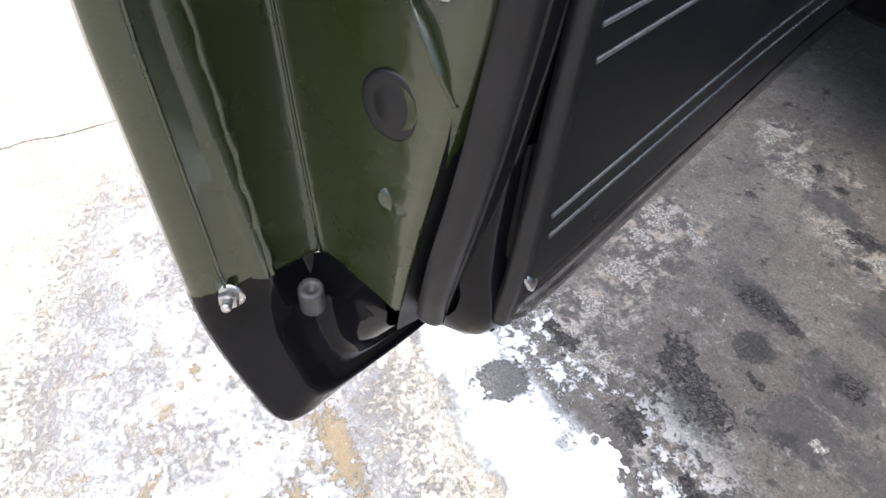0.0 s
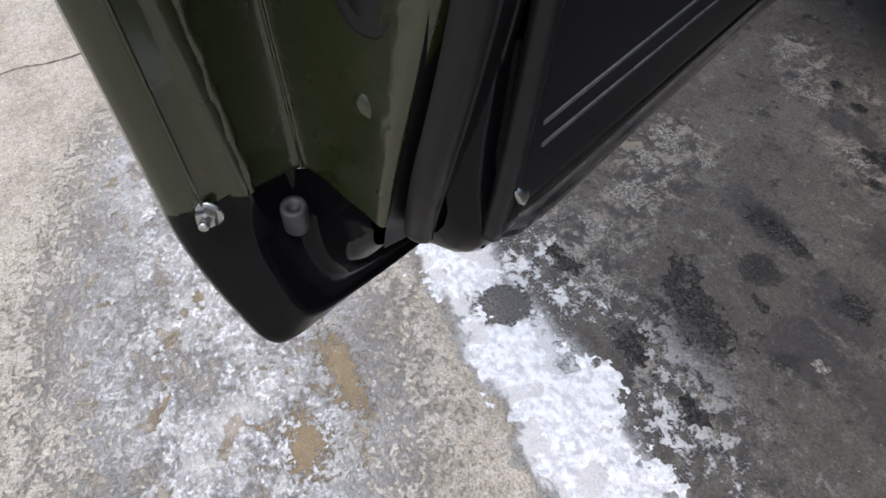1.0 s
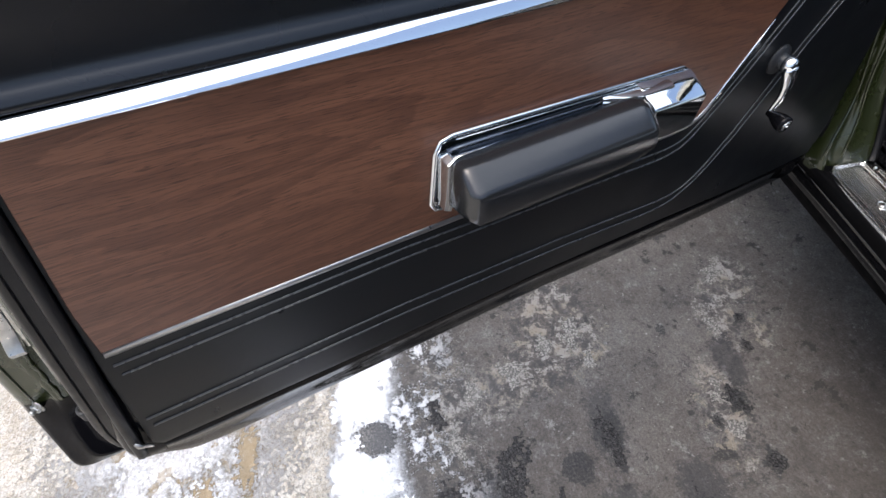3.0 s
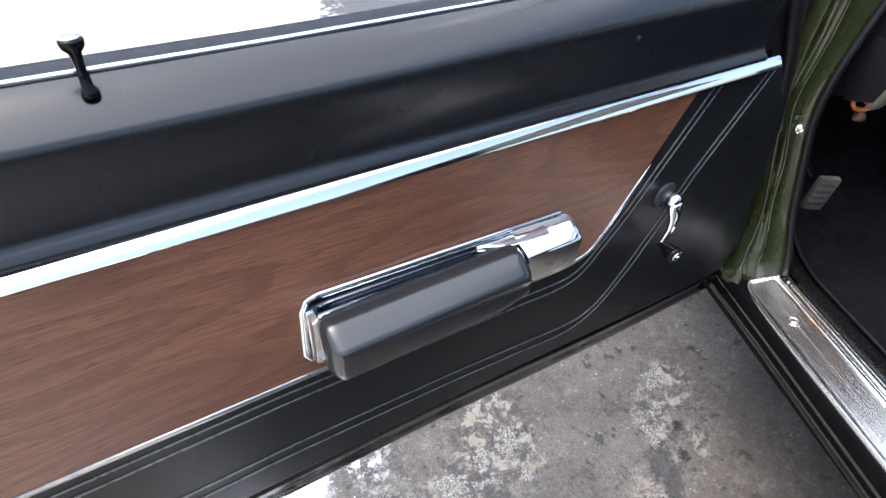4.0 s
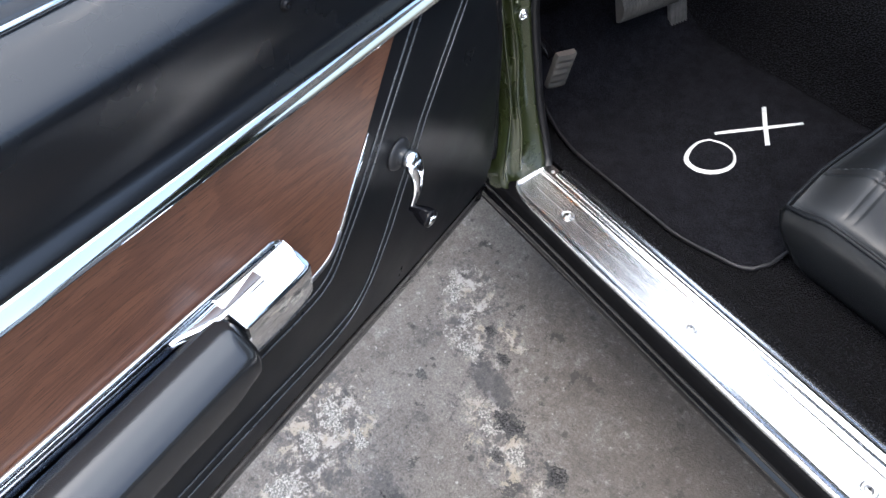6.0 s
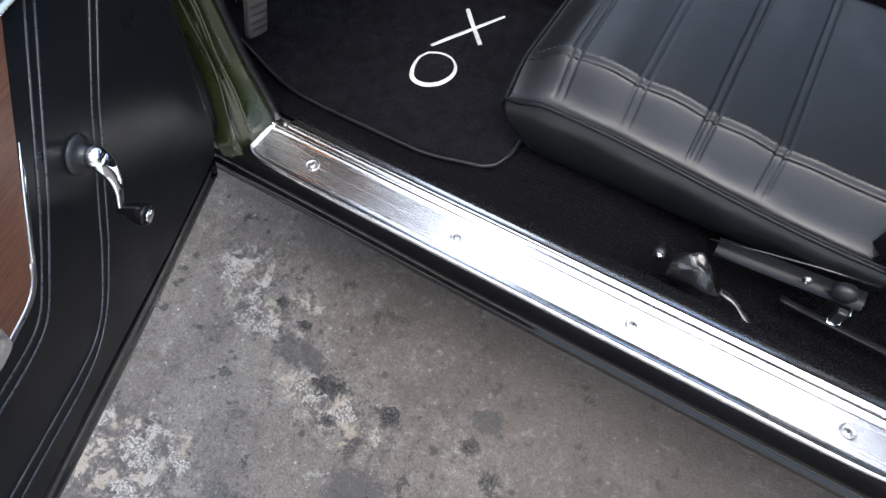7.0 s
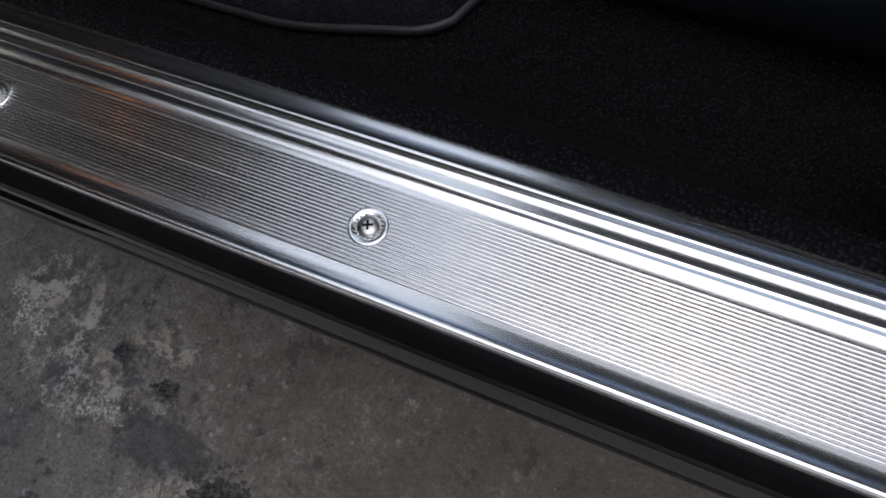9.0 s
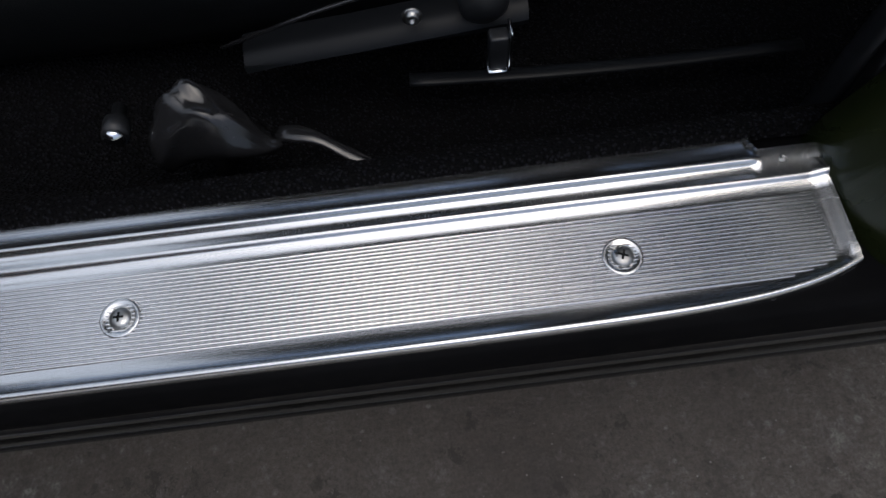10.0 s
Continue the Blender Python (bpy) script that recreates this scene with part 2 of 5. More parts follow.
apron = scale(apron, k.math("ADD", k.ramp(n_grit, 0.36, 0.64, 1.18, 0.78, False), k.math("ADD", k.ramp(grain_a, 0, 1, -0.26, 0.22, False), k.ramp(grain_b, 0, 1, -0.10, 0.10, False))))
apron = k.mix(dots(120.0, 0.10, 0.22), apron, (0.20, 0.175, 0.145))


def around(cx, cy, rx, ry, wob=0.6, soft=0.14):
    """1 within an uneven patch about (cx, cy), 0 outside."""
    mp = k.add("ShaderNodeMapping")
    mp.vector_type = "POINT"
    mp.inputs["Location"].default_value = (-cx / rx, -cy / ry, 0)
    mp.inputs["Scale"].default_value = (1 / rx, 1 / ry, 0)
    k.link(k.co, mp.inputs["Vector"])
    ln = k.add("ShaderNodeVectorMath")
    ln.operation = "LENGTH"
    k.link(mp.outputs[0], ln.inputs[0])
    d = k.math("ADD", ln.outputs["Value"], k.math("MULTIPLY", k.math("SUBTRACT", n_fine, 0.5), wob * 3))
    d = k.math("ADD", d, k.math("MULTIPLY", k.math("SUBTRACT", n_mid, 0.5), wob * 1.2))
    d = k.math("ADD", d, k.math("MULTIPLY", k.math("SUBTRACT", n_pit, 0.5), wob * 3.2))
    return k.ramp(d, 1 - soft, 1 + soft, 1.0, 0.0)


def union(items):
    out = items[0]
    for i in items[1:]:
        out = k.math("MAXIMUM", out, i)
    return out


blot = k.noise(12.0, 12.0, 0.74, None, 0.3)
shop = k.mix(k.ramp(blot, 0.592, 0.612, 0.0, 0.80), shop, (0.022, 0.0212, 0.0215))
shop = k.mix(k.math("MULTIPLY", k.ramp(blot, 0.385, 0.365), k.ramp(n_pit, 0.44, 0.56, 0.1, 0.8)), shop, (0.26, 0.252, 0.24))
inside = k.ramp(yy, -1.06, -1.0)
base_c = k.mix(inside, apron, shop)
# darker, browner floor along the car's sill
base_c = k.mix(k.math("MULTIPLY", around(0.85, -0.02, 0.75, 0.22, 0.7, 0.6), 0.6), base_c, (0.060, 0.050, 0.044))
# pale crusts on the shop floor
crust = union([around(*a) for a in ((-0.06, -0.56, 0.13, 0.11, 0.9), (0.05, -0.62, 0.09, 0.10, 0.9), (0.03, -0.50, 0.06, 0.05, 1.0), (0.10, -0.73, 0.07, 0.07, 1.0), (-0.09, -0.10, 0.08, 0.06, 0.9), (0.0, -0.17, 0.10, 0.05, 1.0), (0.06, -0.10, 0.05, 0.03, 1.0),
                                     (0.25, -0.27, 0.13, 0.06, 1.1), (0.12, -0.85, 0.14, 0.06, 1.2), (0.45, -0.86, 0.12, 0.06, 1.2), (0.58, -0.40, 0.06, 0.05, 1.1))])
flake = k.math("ADD", k.math("MULTIPLY", k.noise(24.0, 12.0, 0.72, None, 0.4), 0.60), k.math("ADD", k.math("MULTIPLY", n_fine, 0.15), k.math("MULTIPLY", n_pit, 0.25)))
base_c = k.mix(k.math("MULTIPLY", crust, k.ramp(flake, 0.485, 0.455, 0.0, 0.65)), base_c, (0.040, 0.040, 0.042))
base_c = k.mix(k.math("MULTIPLY", crust, k.ramp(flake, 0.500, 0.545, 0.0, 0.75)), base_c, k.mix(k.ramp(n_mid, 0.42, 0.58), (0.35, 0.335, 0.31), (0.27, 0.235, 0.18)))
# oil spots
damp = union([around(*a) for a in ((0.225, -0.52, 0.10, 0.035, 0.7, 0.3), (0.43, -0.54, 0.075, 0.05, 0.6, 0.3), (0.455, -0.655, 0.06, 0.055, 0.5, 0.2), (0.60, -0.62, 0.10, 0.05, 0.6, 0.4), (0.125, -0.205, 0.07, 0.028, 0.6, 0.25),
                                    (0.543, -0.129, 0.033, 0.024, 0.4, 0.2), (0.40, -0.38, 0.07, 0.045, 0.7, 0.3), )])
base_c = k.mix(k.math("MULTIPLY", damp, 0.62), base_c, (0.034, 0.034, 0.037))
oil = union([around(*a, 0.07) for a in ((0.020, -0.128, 0.017, 0.015, 0.5), (0.095, -0.149, 0.020, 0.015, 0.6), (0.012, -0.319, 0.015, 0.011, 0.6), (0.222, -0.230, 0.034, 0.026, 0.9), (0.260, -0.292, 0.018, 0.013, 0.8), (0.364, -0.220, 0.025, 0.021, 0.7),
                                         (0.535, -0.190, 0.020, 0.017, 0.8), (0.308, -0.607, 0.034, 0.032, 0.35), (0.601, -0.228, 0.021, 0.017, 0.8), (0.589, -0.297, 0.020, 0.018, 0.9), (0.527, -0.416, 0.016, 0.011, 0.8),
                                         (0.564, -0.516, 0.017, 0.012, 0.9), (0.642, -0.427, 0.014, 0.013, 0.8), (0.455, -0.690, 0.018, 0.022, 0.9), (0.435, -0.392, 0.040, 0.022, 1.1), 
                                         (0.245, -0.515, 0.050, 0.022, 1.0), (0.425, -0.535, 0.020, 0.024, 0.9), (0.35, -0.775, 0.075, 0.042, 1.1), (0.164, -1.01, 0.040, 0.042, 0.6), )])
base_c = k.mix(k.math("MULTIPLY", oil, k.ramp(n_grit, 0.42, 0.60, 1.0, 0.55)), base_c, (0.014, 0.0135, 0.014))
# wet dark patch far along the shop floor
base_c = k.mix(k.math("MULTIPLY", around(-3.3, -0.35, 1.1, 0.55, 0.6), 0.7), base_c, (0.05, 0.055, 0.065))
# salt: a broken band on the threshold and patches on the apron
band = k.math("MULTIPLY", k.ramp(yy, -1.115, -1.085), k.ramp(yy, -0.985, -0.945, 1.0, 0.0))
band = k.math("MULTIPLY", band, k.ramp(n_mix, 0.36, 0.46))
speck = k.math("MULTIPLY", k.math("MULTIPLY", k.ramp(yy, -1.0, -0.95), k.ramp(yy, -0.93, -0.74, 1.0, 0.0)), k.ramp(n_mix, 0.502, 0.532, 0.0, 0.85))
patch = union([around(*a) for a in ((-0.05, -1.45, 0.44, 0.26, 0.9), (-0.42, -1.42, 0.28, 0.20, 0.9), (0.20, -1.46, 0.22, 0.24, 0.9), )])
patch = k.math("MULTIPLY", patch, k.math("ADD", k.ramp(n_mix, 0.440, 0.490, 0.12, 0.70), k.ramp(flake, 0.47, 0.53, 0.0, 0.30)))
salt = k.math("MULTIPLY", union([k.math("MULTIPLY", band, 0.85), speck, patch]), k.math("SUBTRACT", 1.0, k.math("MULTIPLY", around(0.164, -1.01, 0.04, 0.045, 0.6), 0.9)))
bare = union([around(*a) for a in ((0.15, -1.29, 0.080, 0.022, 1.3), (0.24, -1.38, 0.045, 0.030, 1.3), (0.02, -1.33, 0.030, 0.016, 1.3))] + [k.math("MULTIPLY", k.ramp(k.noise(15.0, 8.0, 0.62, None, 0.3), 0.418, 0.408), patch)])
salt = k.math("MULTIPLY", salt, k.math("SUBTRACT", 1.0, bare))
base_c = k.mix(k.math("MULTIPLY", bare, 0.8), base_c, (0.25, 0.18, 0.09))
base_c = k.mix(salt, base_c, scale(k.mix(k.ramp(yy, -1.16, -1.12), k.mix(k.ramp(n_pit, 0.46, 0.58), (0.58, 0.57, 0.565), (0.93, 0.925, 0.93)), k.mix(n_fine, (0.66, 0.67, 0.69), (0.92, 0.93, 0.94))), k.ramp(n_grit, 0.36, 0.64, 0.80, 1.1, False)))
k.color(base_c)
k.rough(k.mix(k.math("MAXIMUM", oil, 0.0), (0.82, 0.82, 0.82), (0.5, 0.5, 0.5)))
hgt = k.math("ADD", k.math("MULTIPLY", salt, 0.9), k.math("ADD", k.math("MULTIPLY", n_fine, 0.5), k.math("MULTIPLY", n_grit, 0.35)))
k.bump(hgt, 0.9, 0.008)


# ---------------------------------------------------------------- mesh helpers
def smoothstep(a, b, x):
    t = min(1.0, max(0.0, (x - a) / (b - a)))
    return t * t * (3 - 2 * t)


def thing(name, at, label, category="", group="", kind=""):
    ob = new(name)
    ob.empty_display_size = 0.05
    ob.location = at
    bpy.context.view_layer.update()
    return tagged(ob, label, category, group, kind)


def part(name, bm, material, parent=None, label="", smooth=True, m=None):
    """Links bm as one mesh object; its points are in the parent's frame."""
    if smooth:
        for f in bm.faces:
            f.smooth = True
    me = bpy.data.meshes.new(name)
    bm.to_mesh(me)
    bm.free()
    if smooth and smooth is not True:
        me.set_sharp_from_angle(angle=radians(smooth))
    me.materials.append(material)
    ob = new(name, me)
    if parent:
        ob.parent = parent
    if m is not None:
        ob.matrix_basis = m
    if label:
        ob["label"] = label
    return ob


def loft(rows, ring=False, caps=True, bm=None):
    """A skin over rows of points, closed round each row where ring is set."""
    bm = bm or bmesh.new()
    vs = [[bm.verts.new(p) for p in r] for r in rows]
    n = len(rows[0])
    for a, b in zip(vs, vs[1:]):
        for i in range(n if ring else n - 1):
            j = (i + 1) % n
            bm.faces.new((a[i], a[j], b[j], b[i]))
    if ring and caps:
        bm.faces.new(vs[0][::-1])
        bm.faces.new(vs[-1])
    bmesh.ops.recalc_face_normals(bm, faces=bm.faces)
    return bm


def tube(points, r, n=8, bm=None, flat=1.0):
    """A round bar along points; r a number or one for each point."""
    pts = [Vector(p) for p in points]
    rs = r if isinstance(r, (list, tuple)) else [r] * len(pts)
    rows, up = [], None
    for i, p in enumerate(pts):
        d = (pts[min(i + 1, len(pts) - 1)] - pts[max(i - 1, 0)]).normalized()
        if up is None:
            up = Vector((0, 0, 1)) if abs(d.z) < 0.9 else Vector((1, 0, 0))
        s = d.cross(up).normalized()
        up = s.cross(d).normalized()
        rows.append([p + (s * math.cos(a) * rs[i] + up * math.sin(a) * rs[i] * flat) for a in (2 * math.pi * j / n for j in range(n))])
    return loft(rows, True, True, bm)


def block(x0, x1, y0, y1, z0, z1, bevel=0.0, seg=2, bm=None):
    bm = bm or bmesh.new()
    got = bmesh.ops.create_cube(bm, size=1.0, matrix=Matrix.LocRotScale(((x0 + x1) / 2, (y0 + y1) / 2, (z0 + z1) / 2), None, (x1 - x0, y1 - y0, z1 - z0)))
    if bevel:
        es = list({e for v in got["verts"] for e in v.link_edges})
        bmesh.ops.bevel(bm, geom=es, offset=bevel, segments=seg, profile=0.5, affect="EDGES")
    return bm


def prism(outline, z0, z1, bevel=0.0, seg=2):
    """A flat plate with that outline, from z0 to z1."""
    bm = bmesh.new()
    a = [bm.verts.new((x, y, z0)) for x, y in outline]
    b = [bm.verts.new((x, y, z1)) for x, y in outline]
    n = len(outline)
    bm.faces.new(a[::-1])
    top = bm.faces.new(b)
    for i in range(n):
        bm.faces.new((a[i], a[(i + 1) % n], b[(i + 1) % n], b[i]))
    bmesh.ops.recalc_face_normals(bm, faces=bm.faces)
    if bevel:
        bmesh.ops.bevel(bm, geom=list(top.edges), offset=bevel, segments=seg, profile=0.5, affect="EDGES")
    return bm


def disc(center, axis, profile, n=24, bm=None):
    """A turned piece: profile of (radius, height along axis)."""
    q = Vector(axis).normalized().to_track_quat("Z", "Y")
    c = Vector(center)
    rows = [[c + q @ Vector((r * math.cos(a), r * math.sin(a), h)) for a in (2 * math.pi * j / n for j in range(n))] for r, h in profile]
    return loft(rows, True, True, bm)


def along(points, n):
    """n + 1 points at even steps of a smooth curve through points (Catmull-Rom)."""
    ps = [Vector(p) for p in points]
    ps = [2 * ps[0] - ps[1], *ps, 2 * ps[-1] - ps[-2]]
    out = []
    for i in range(n + 1):
        t = i / n * (len(ps) - 3)
        j = min(int(t), len(ps) - 4)
        f = t - j
        a, b, c, d = ps[j:j + 4]
        out.append(0.5 * (2 * b + (c - a) * f + (2 * a - 5 * b + 4 * c - d) * f * f + (3 * b - a - 3 * c + d) * f ** 3))
    return out


# ---------------------------------------------------------------- the place
bm = bmesh.new()
edges = [-60, -30, -14, -7, -4, -2.5, -1.5, -0.5, 0.5, 1.5, 2.5, 4, 7, 14, 30, 60]
loft([[Vector((x, y - 1.0, 0)) for y in edges] for x in edges], bm=bm)
for f in bm.faces:
    if f.normal.z < 0:
        f.normal_flip()
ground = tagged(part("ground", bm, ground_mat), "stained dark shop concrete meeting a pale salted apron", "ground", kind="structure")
slot = worn("joint_filler", (0.17, 0.15, 0.12), 0.9)
jt = along([(-1.00, -1.35, 0.0), (-0.99, -1.62, 0.0), (-1.01, -1.72, 0.0), (-1.005, -1.86, 0.0), (-1.03, -2.6, 0.0), (-1.0, -5.0, 0.0)], 40)
bm = loft([[p + Vector((-0.004 - 0.002 * math.sin(i * 2.3), 0, 0.0012)), p + Vector((0.0025 + 0.0015 * math.sin(i * 3.7), 0, 0.0012))] for i, p in enumerate(jt)])
tagged(part("joint", bm, slot, ground), "dark cracked joint in the apron")

# salt: a lumpy raised crust along the threshold
salt_mat = mat("salt", (0.8, 0.8, 0.8), 0.85)
k = Net(salt_mat)
k.color(k.mix(k.ramp(k.noise(60.0, 8.0, 0.72), 0.40, 0.56), (0.62, 0.64, 0.67), (0.90, 0.92, 0.95)))
k.bump(k.noise(140.0, 8.0, 0.75), 0.8, 0.004)
NXS, NYS, STEP = 520, 64, 0.0036
verts, keep = [], {}
for i in range(NXS):
    for j in range(NYS):
        x, y = -0.95 + i * STEP, -1.145 + j * STEP
        fine = noise.noise((x * 110.0, y * 110.0, 5.2))
        wob = 0.035 * noise.noise((x * 4.0, y * 4.0, 3.1)) + 0.034 * noise.noise((x * 13.0, y * 13.0, 7.7)) + 0.024 * noise.noise((x * 45.0, y * 45.0, 1.3)) + 0.022 * fine
        m = min((y + 1.100) / 0.03, (-0.955 - y) / 0.045) + wob * 42
        m += 0.9 * max(0.0, noise.noise((x * 170.0, y * 170.0, 8.2)) - 0.1) * (1 if y > -1.03 else 0)
        m -= 2.6 * math.exp(-(((x - 0.165) / 0.045) ** 2 + ((y + 1.015) / 0.038) ** 2))
        m -= 0.66 * smoothstep(0.1, -0.25, x)
        m -= 2.0 * smoothstep(0.26, 0.50, noise.noise((x * 24.0, y * 24.0, 6.6)))
        if m > 0:
            lump = 0.5 + 0.5 * noise.noise((x * 38.0, y * 38.0, 9.0)) + 0.35 * noise.noise((x * 95.0, y * 95.0, 2.0)) + 0.25 * fine
            z = min(1.0, m * 0.55) * (0.0010 + 0.0060 * max(0.0, lump))
            keep[(i, j)] = len(verts)
            verts.append((x + 0.0012 * noise.noise((x * 300, y * 300, 0)), y + 0.0012 * noise.noise((x * 300, y * 300, 4)), z - 0.0006))
faces = [(keep[a], keep[b2], keep[c2], keep[d]) for (i, j) in keep for a, b2, c2, d in [((i, j), (i + 1, j), (i + 1, j + 1), (i, j + 1))] if b2 in keep and c2 in keep and d in keep]
me = bpy.data.meshes.new("salt_crust")
me.from_pydata(verts, [], faces)
me.polygons.foreach_set("use_smooth", [True] * len(me.polygons))
me.materials.append(salt_mat)
tagged(new("salt_crust", me), "white lumpy road salt crust on the concrete", "salt", kind="stuff")



def crumbs(name, label, spots, material, high, seed):
    """Rough crusty clumps on the floor: (x, y, half length, half width) each."""
    step = 0.0030
    verts, faces = [], []
    for cx, cy, rx, ry in spots:
        here = {}
        nx, ny = int(rx * 1.5 / step), int(ry * 1.5 / step)
        for i in range(-nx, nx + 1):
            for j in range(-ny, ny + 1):
                x, y = cx + i * step, cy + j * step
                m = 1.0 - math.hypot((x - cx) / rx, (y - cy) / ry) + 0.75 * noise.noise((x * 34.0, y * 34.0, seed)) + 0.75 * noise.noise((x * 90.0, y * 90.0, seed + 3)) + 0.35 * noise.noise((x * 220.0, y * 220.0, seed + 5))
                if m > 0.12:
                    z = high * min(1.0, m * 2) * max(0.12, 0.5 + 0.8 * noise.noise((x * 120.0, y * 120.0, seed + 1)) + 0.6 * noise.noise((x * 260.0, y * 260.0, seed + 2)))
                    here[(i, j)] = len(verts)
                    verts.append((x + 0.001 * noise.noise((x * 400, y * 400, 1)), y + 0.001 * noise.noise((x * 400, y * 400, 2)), z))
        for (i, j) in here:
            q = [(i, j), (i + 1, j), (i + 1, j + 1), (i, j + 1)]
            if all(v in here for v in q):
                faces.append([here[v] for v in q])
    me = bpy.data.meshes.new(name)
    me.from_pydata(verts, [], faces)
    me.materials.append(material)
    tagged(new(name, me), label, "grime", kind="stuff")


def crumb_mat(name, lo, hi, rough):
    m = mat(name, lo, rough, 0.0, 0.0, 0.3)
    q = Net(m)
    q.color(q.mix(q.ramp(q.noise(230.0, 5.0, 0.7), 0.42, 0.62), lo, hi))
    q.bump(q.noise(420.0, 3.0), 0.6, 0.0015)
    return m


crumbs("oil_grime", "black oily grime clumps on the floor", ((0.245, -0.525, 0.070, 0.020), (0.325, -0.745, 0.085, 0.042), (0.255, -0.715, 0.045, 0.026), (0.435, -0.530, 0.030, 0.024), (0.222, -0.232, 0.034, 0.022), (0.260, -0.292, 0.015, 0.010), (0.364, -0.219, 0.023, 0.017), (0.535, -0.190, 0.016, 0.013),
                                                        (0.601, -0.228, 0.018, 0.014), (0.589, -0.297, 0.017, 0.014), (0.527, -0.416, 0.017, 0.010), (0.435, -0.392, 0.042, 0.018), (0.642, -0.427, 0.015, 0.012), (0.020, -0.128, 0.015, 0.012), (0.095, -0.149, 0.017, 0.011), (0.564, -0.516, 0.017, 0.011),
                                                        (0.360, -0.650, 0.028, 0.008), (0.33, -0.875, 0.050, 0.030), (0.14, -0.875, 0.045, 0.022), (0.46, -0.86, 0.04, 0.02)), crumb_mat("oily_grime", (0.008, 0.0075, 0.008), (0.060, 0.057, 0.055), 0.55), 0.0035, 2.0)
crumbs("pale_crust", "pale tan grey crust flakes on the floor", ((-0.03, -0.53, 0.055, 0.026), (0.047, -0.507, 0.036, 0.020), (0.060, -0.690, 0.045, 0.030), (0.482, -0.655, 0.020, 0.013), (0.10, -0.79, 0.045, 0.024), (0.285, -0.265, 0.040, 0.024), (0.190, -0.262, 0.034, 0.024), (-0.13, -0.13, 0.045, 0.026),
                                                         (0.030, -0.200, 0.034, 0.018), (0.622, -0.405, 0.018, 0.012), (0.0, -0.60, 0.035, 0.022), (0.21, -0.84, 0.05, 0.02)), crumb_mat("tan_crust", (0.10, 0.096, 0.088), (0.34, 0.325, 0.295), 0.85), 0.0030, 6.0)

# unseen dark wall behind the camera, added to darken what the car reflects
wall_mat = worn("dark_reflection_wall", (0.055, 0.055, 0.058), 0.85, 0.0, 0.0, 0.2, 2.0, 60.0, 0.3, 0.1)
tagged(part("reflection_wall", block(3.4, 3.6, -0.95, 5.0, 0, 1.5), wall_mat), "unseen dark wall added to darken reflections", "wall", kind="structure")

# ---------------------------------------------------------------- the car: body
SILL = 0.404
car = thing("car", (0.5, 0.7, 0.0), "dark olive green vintage coupe with its door open", "car")
car_at = Vector((0.5, 0.7, 0.0))


def cpart(name, bm, material, label="", smooth=True, parent=None):
    bmesh.ops.translate(bm, verts=bm.verts, vec=-car_at)
    return part(name, bm, material, parent or car, label, smooth)


def sill_out(x):
    """Outer edge of the sill plate, drawn in along a curve at both ends."""
    a, b = x + 0.022, 1.143 - x
    return -0.0425 + 0.014 * math.exp(-max(0, a) / 0.012) + 0.0085 * math.exp(-max(0, a) / 0.07) + 0.0205 * math.exp(-max(0, b) / 0.045)


# rocker: gloss black roll under the sill
rows = []
for i in range(49):
    x = -0.30 + 1.88 * i / 48
    dip = 0.012 * (1 - smoothstep(0.0, 0.5, x))
    o = -0.0435
    wave = dip + 0.0012 * math.sin(x * 5.0)
    rows.append([Vector((x, y, z)) for y, z in ((0.085, 0.395), (o + 0.006, 0.397), (o - 0.002, 0.3965), (o - 0.0040, 0.393), (-0.0495, 0.386), (-0.0505, 0.372), (-0.0500, 0.360 + dip), (-0.0512, 0.3535 + wave), (-0.0540, 0.3495 + wave), (-0.0570, 0.3465 + wave), (-0.0592, 0.3432 + wave),
                                               (-0.0602, 0.3385 + dip), (-0.0598, 0.333 + dip), (-0.0575, 0.326 + dip), (-0.050, 0.312 + dip * 0.5), (-0.042, 0.298), (-0.03, 0.282), (0.01, 0.262), (0.12, 0.255))])
cpart("sill_face", loft([r[:7] for r in rows]), dull_black, "dull black sill face")
cpart("rocker_panel", loft([r[6:14] for r in rows]), shell_black, "glossy black rolled rocker panel")
cpart("rocker_underside", loft([r[13:] for r in rows]), dull_black, "dull black rocker underside")
# floor pan and underside
cpart("floor_pan", block(-0.9, 1.9, 0.05, 1.55, 0.235, 0.265), shadow_black, "black floor pan")

# A-pillar jamb: ribbed olive sheet metal, widening at its foot
rows, gap, ridge = [], [], ([], [])


def w0(a, b):
    return b - a


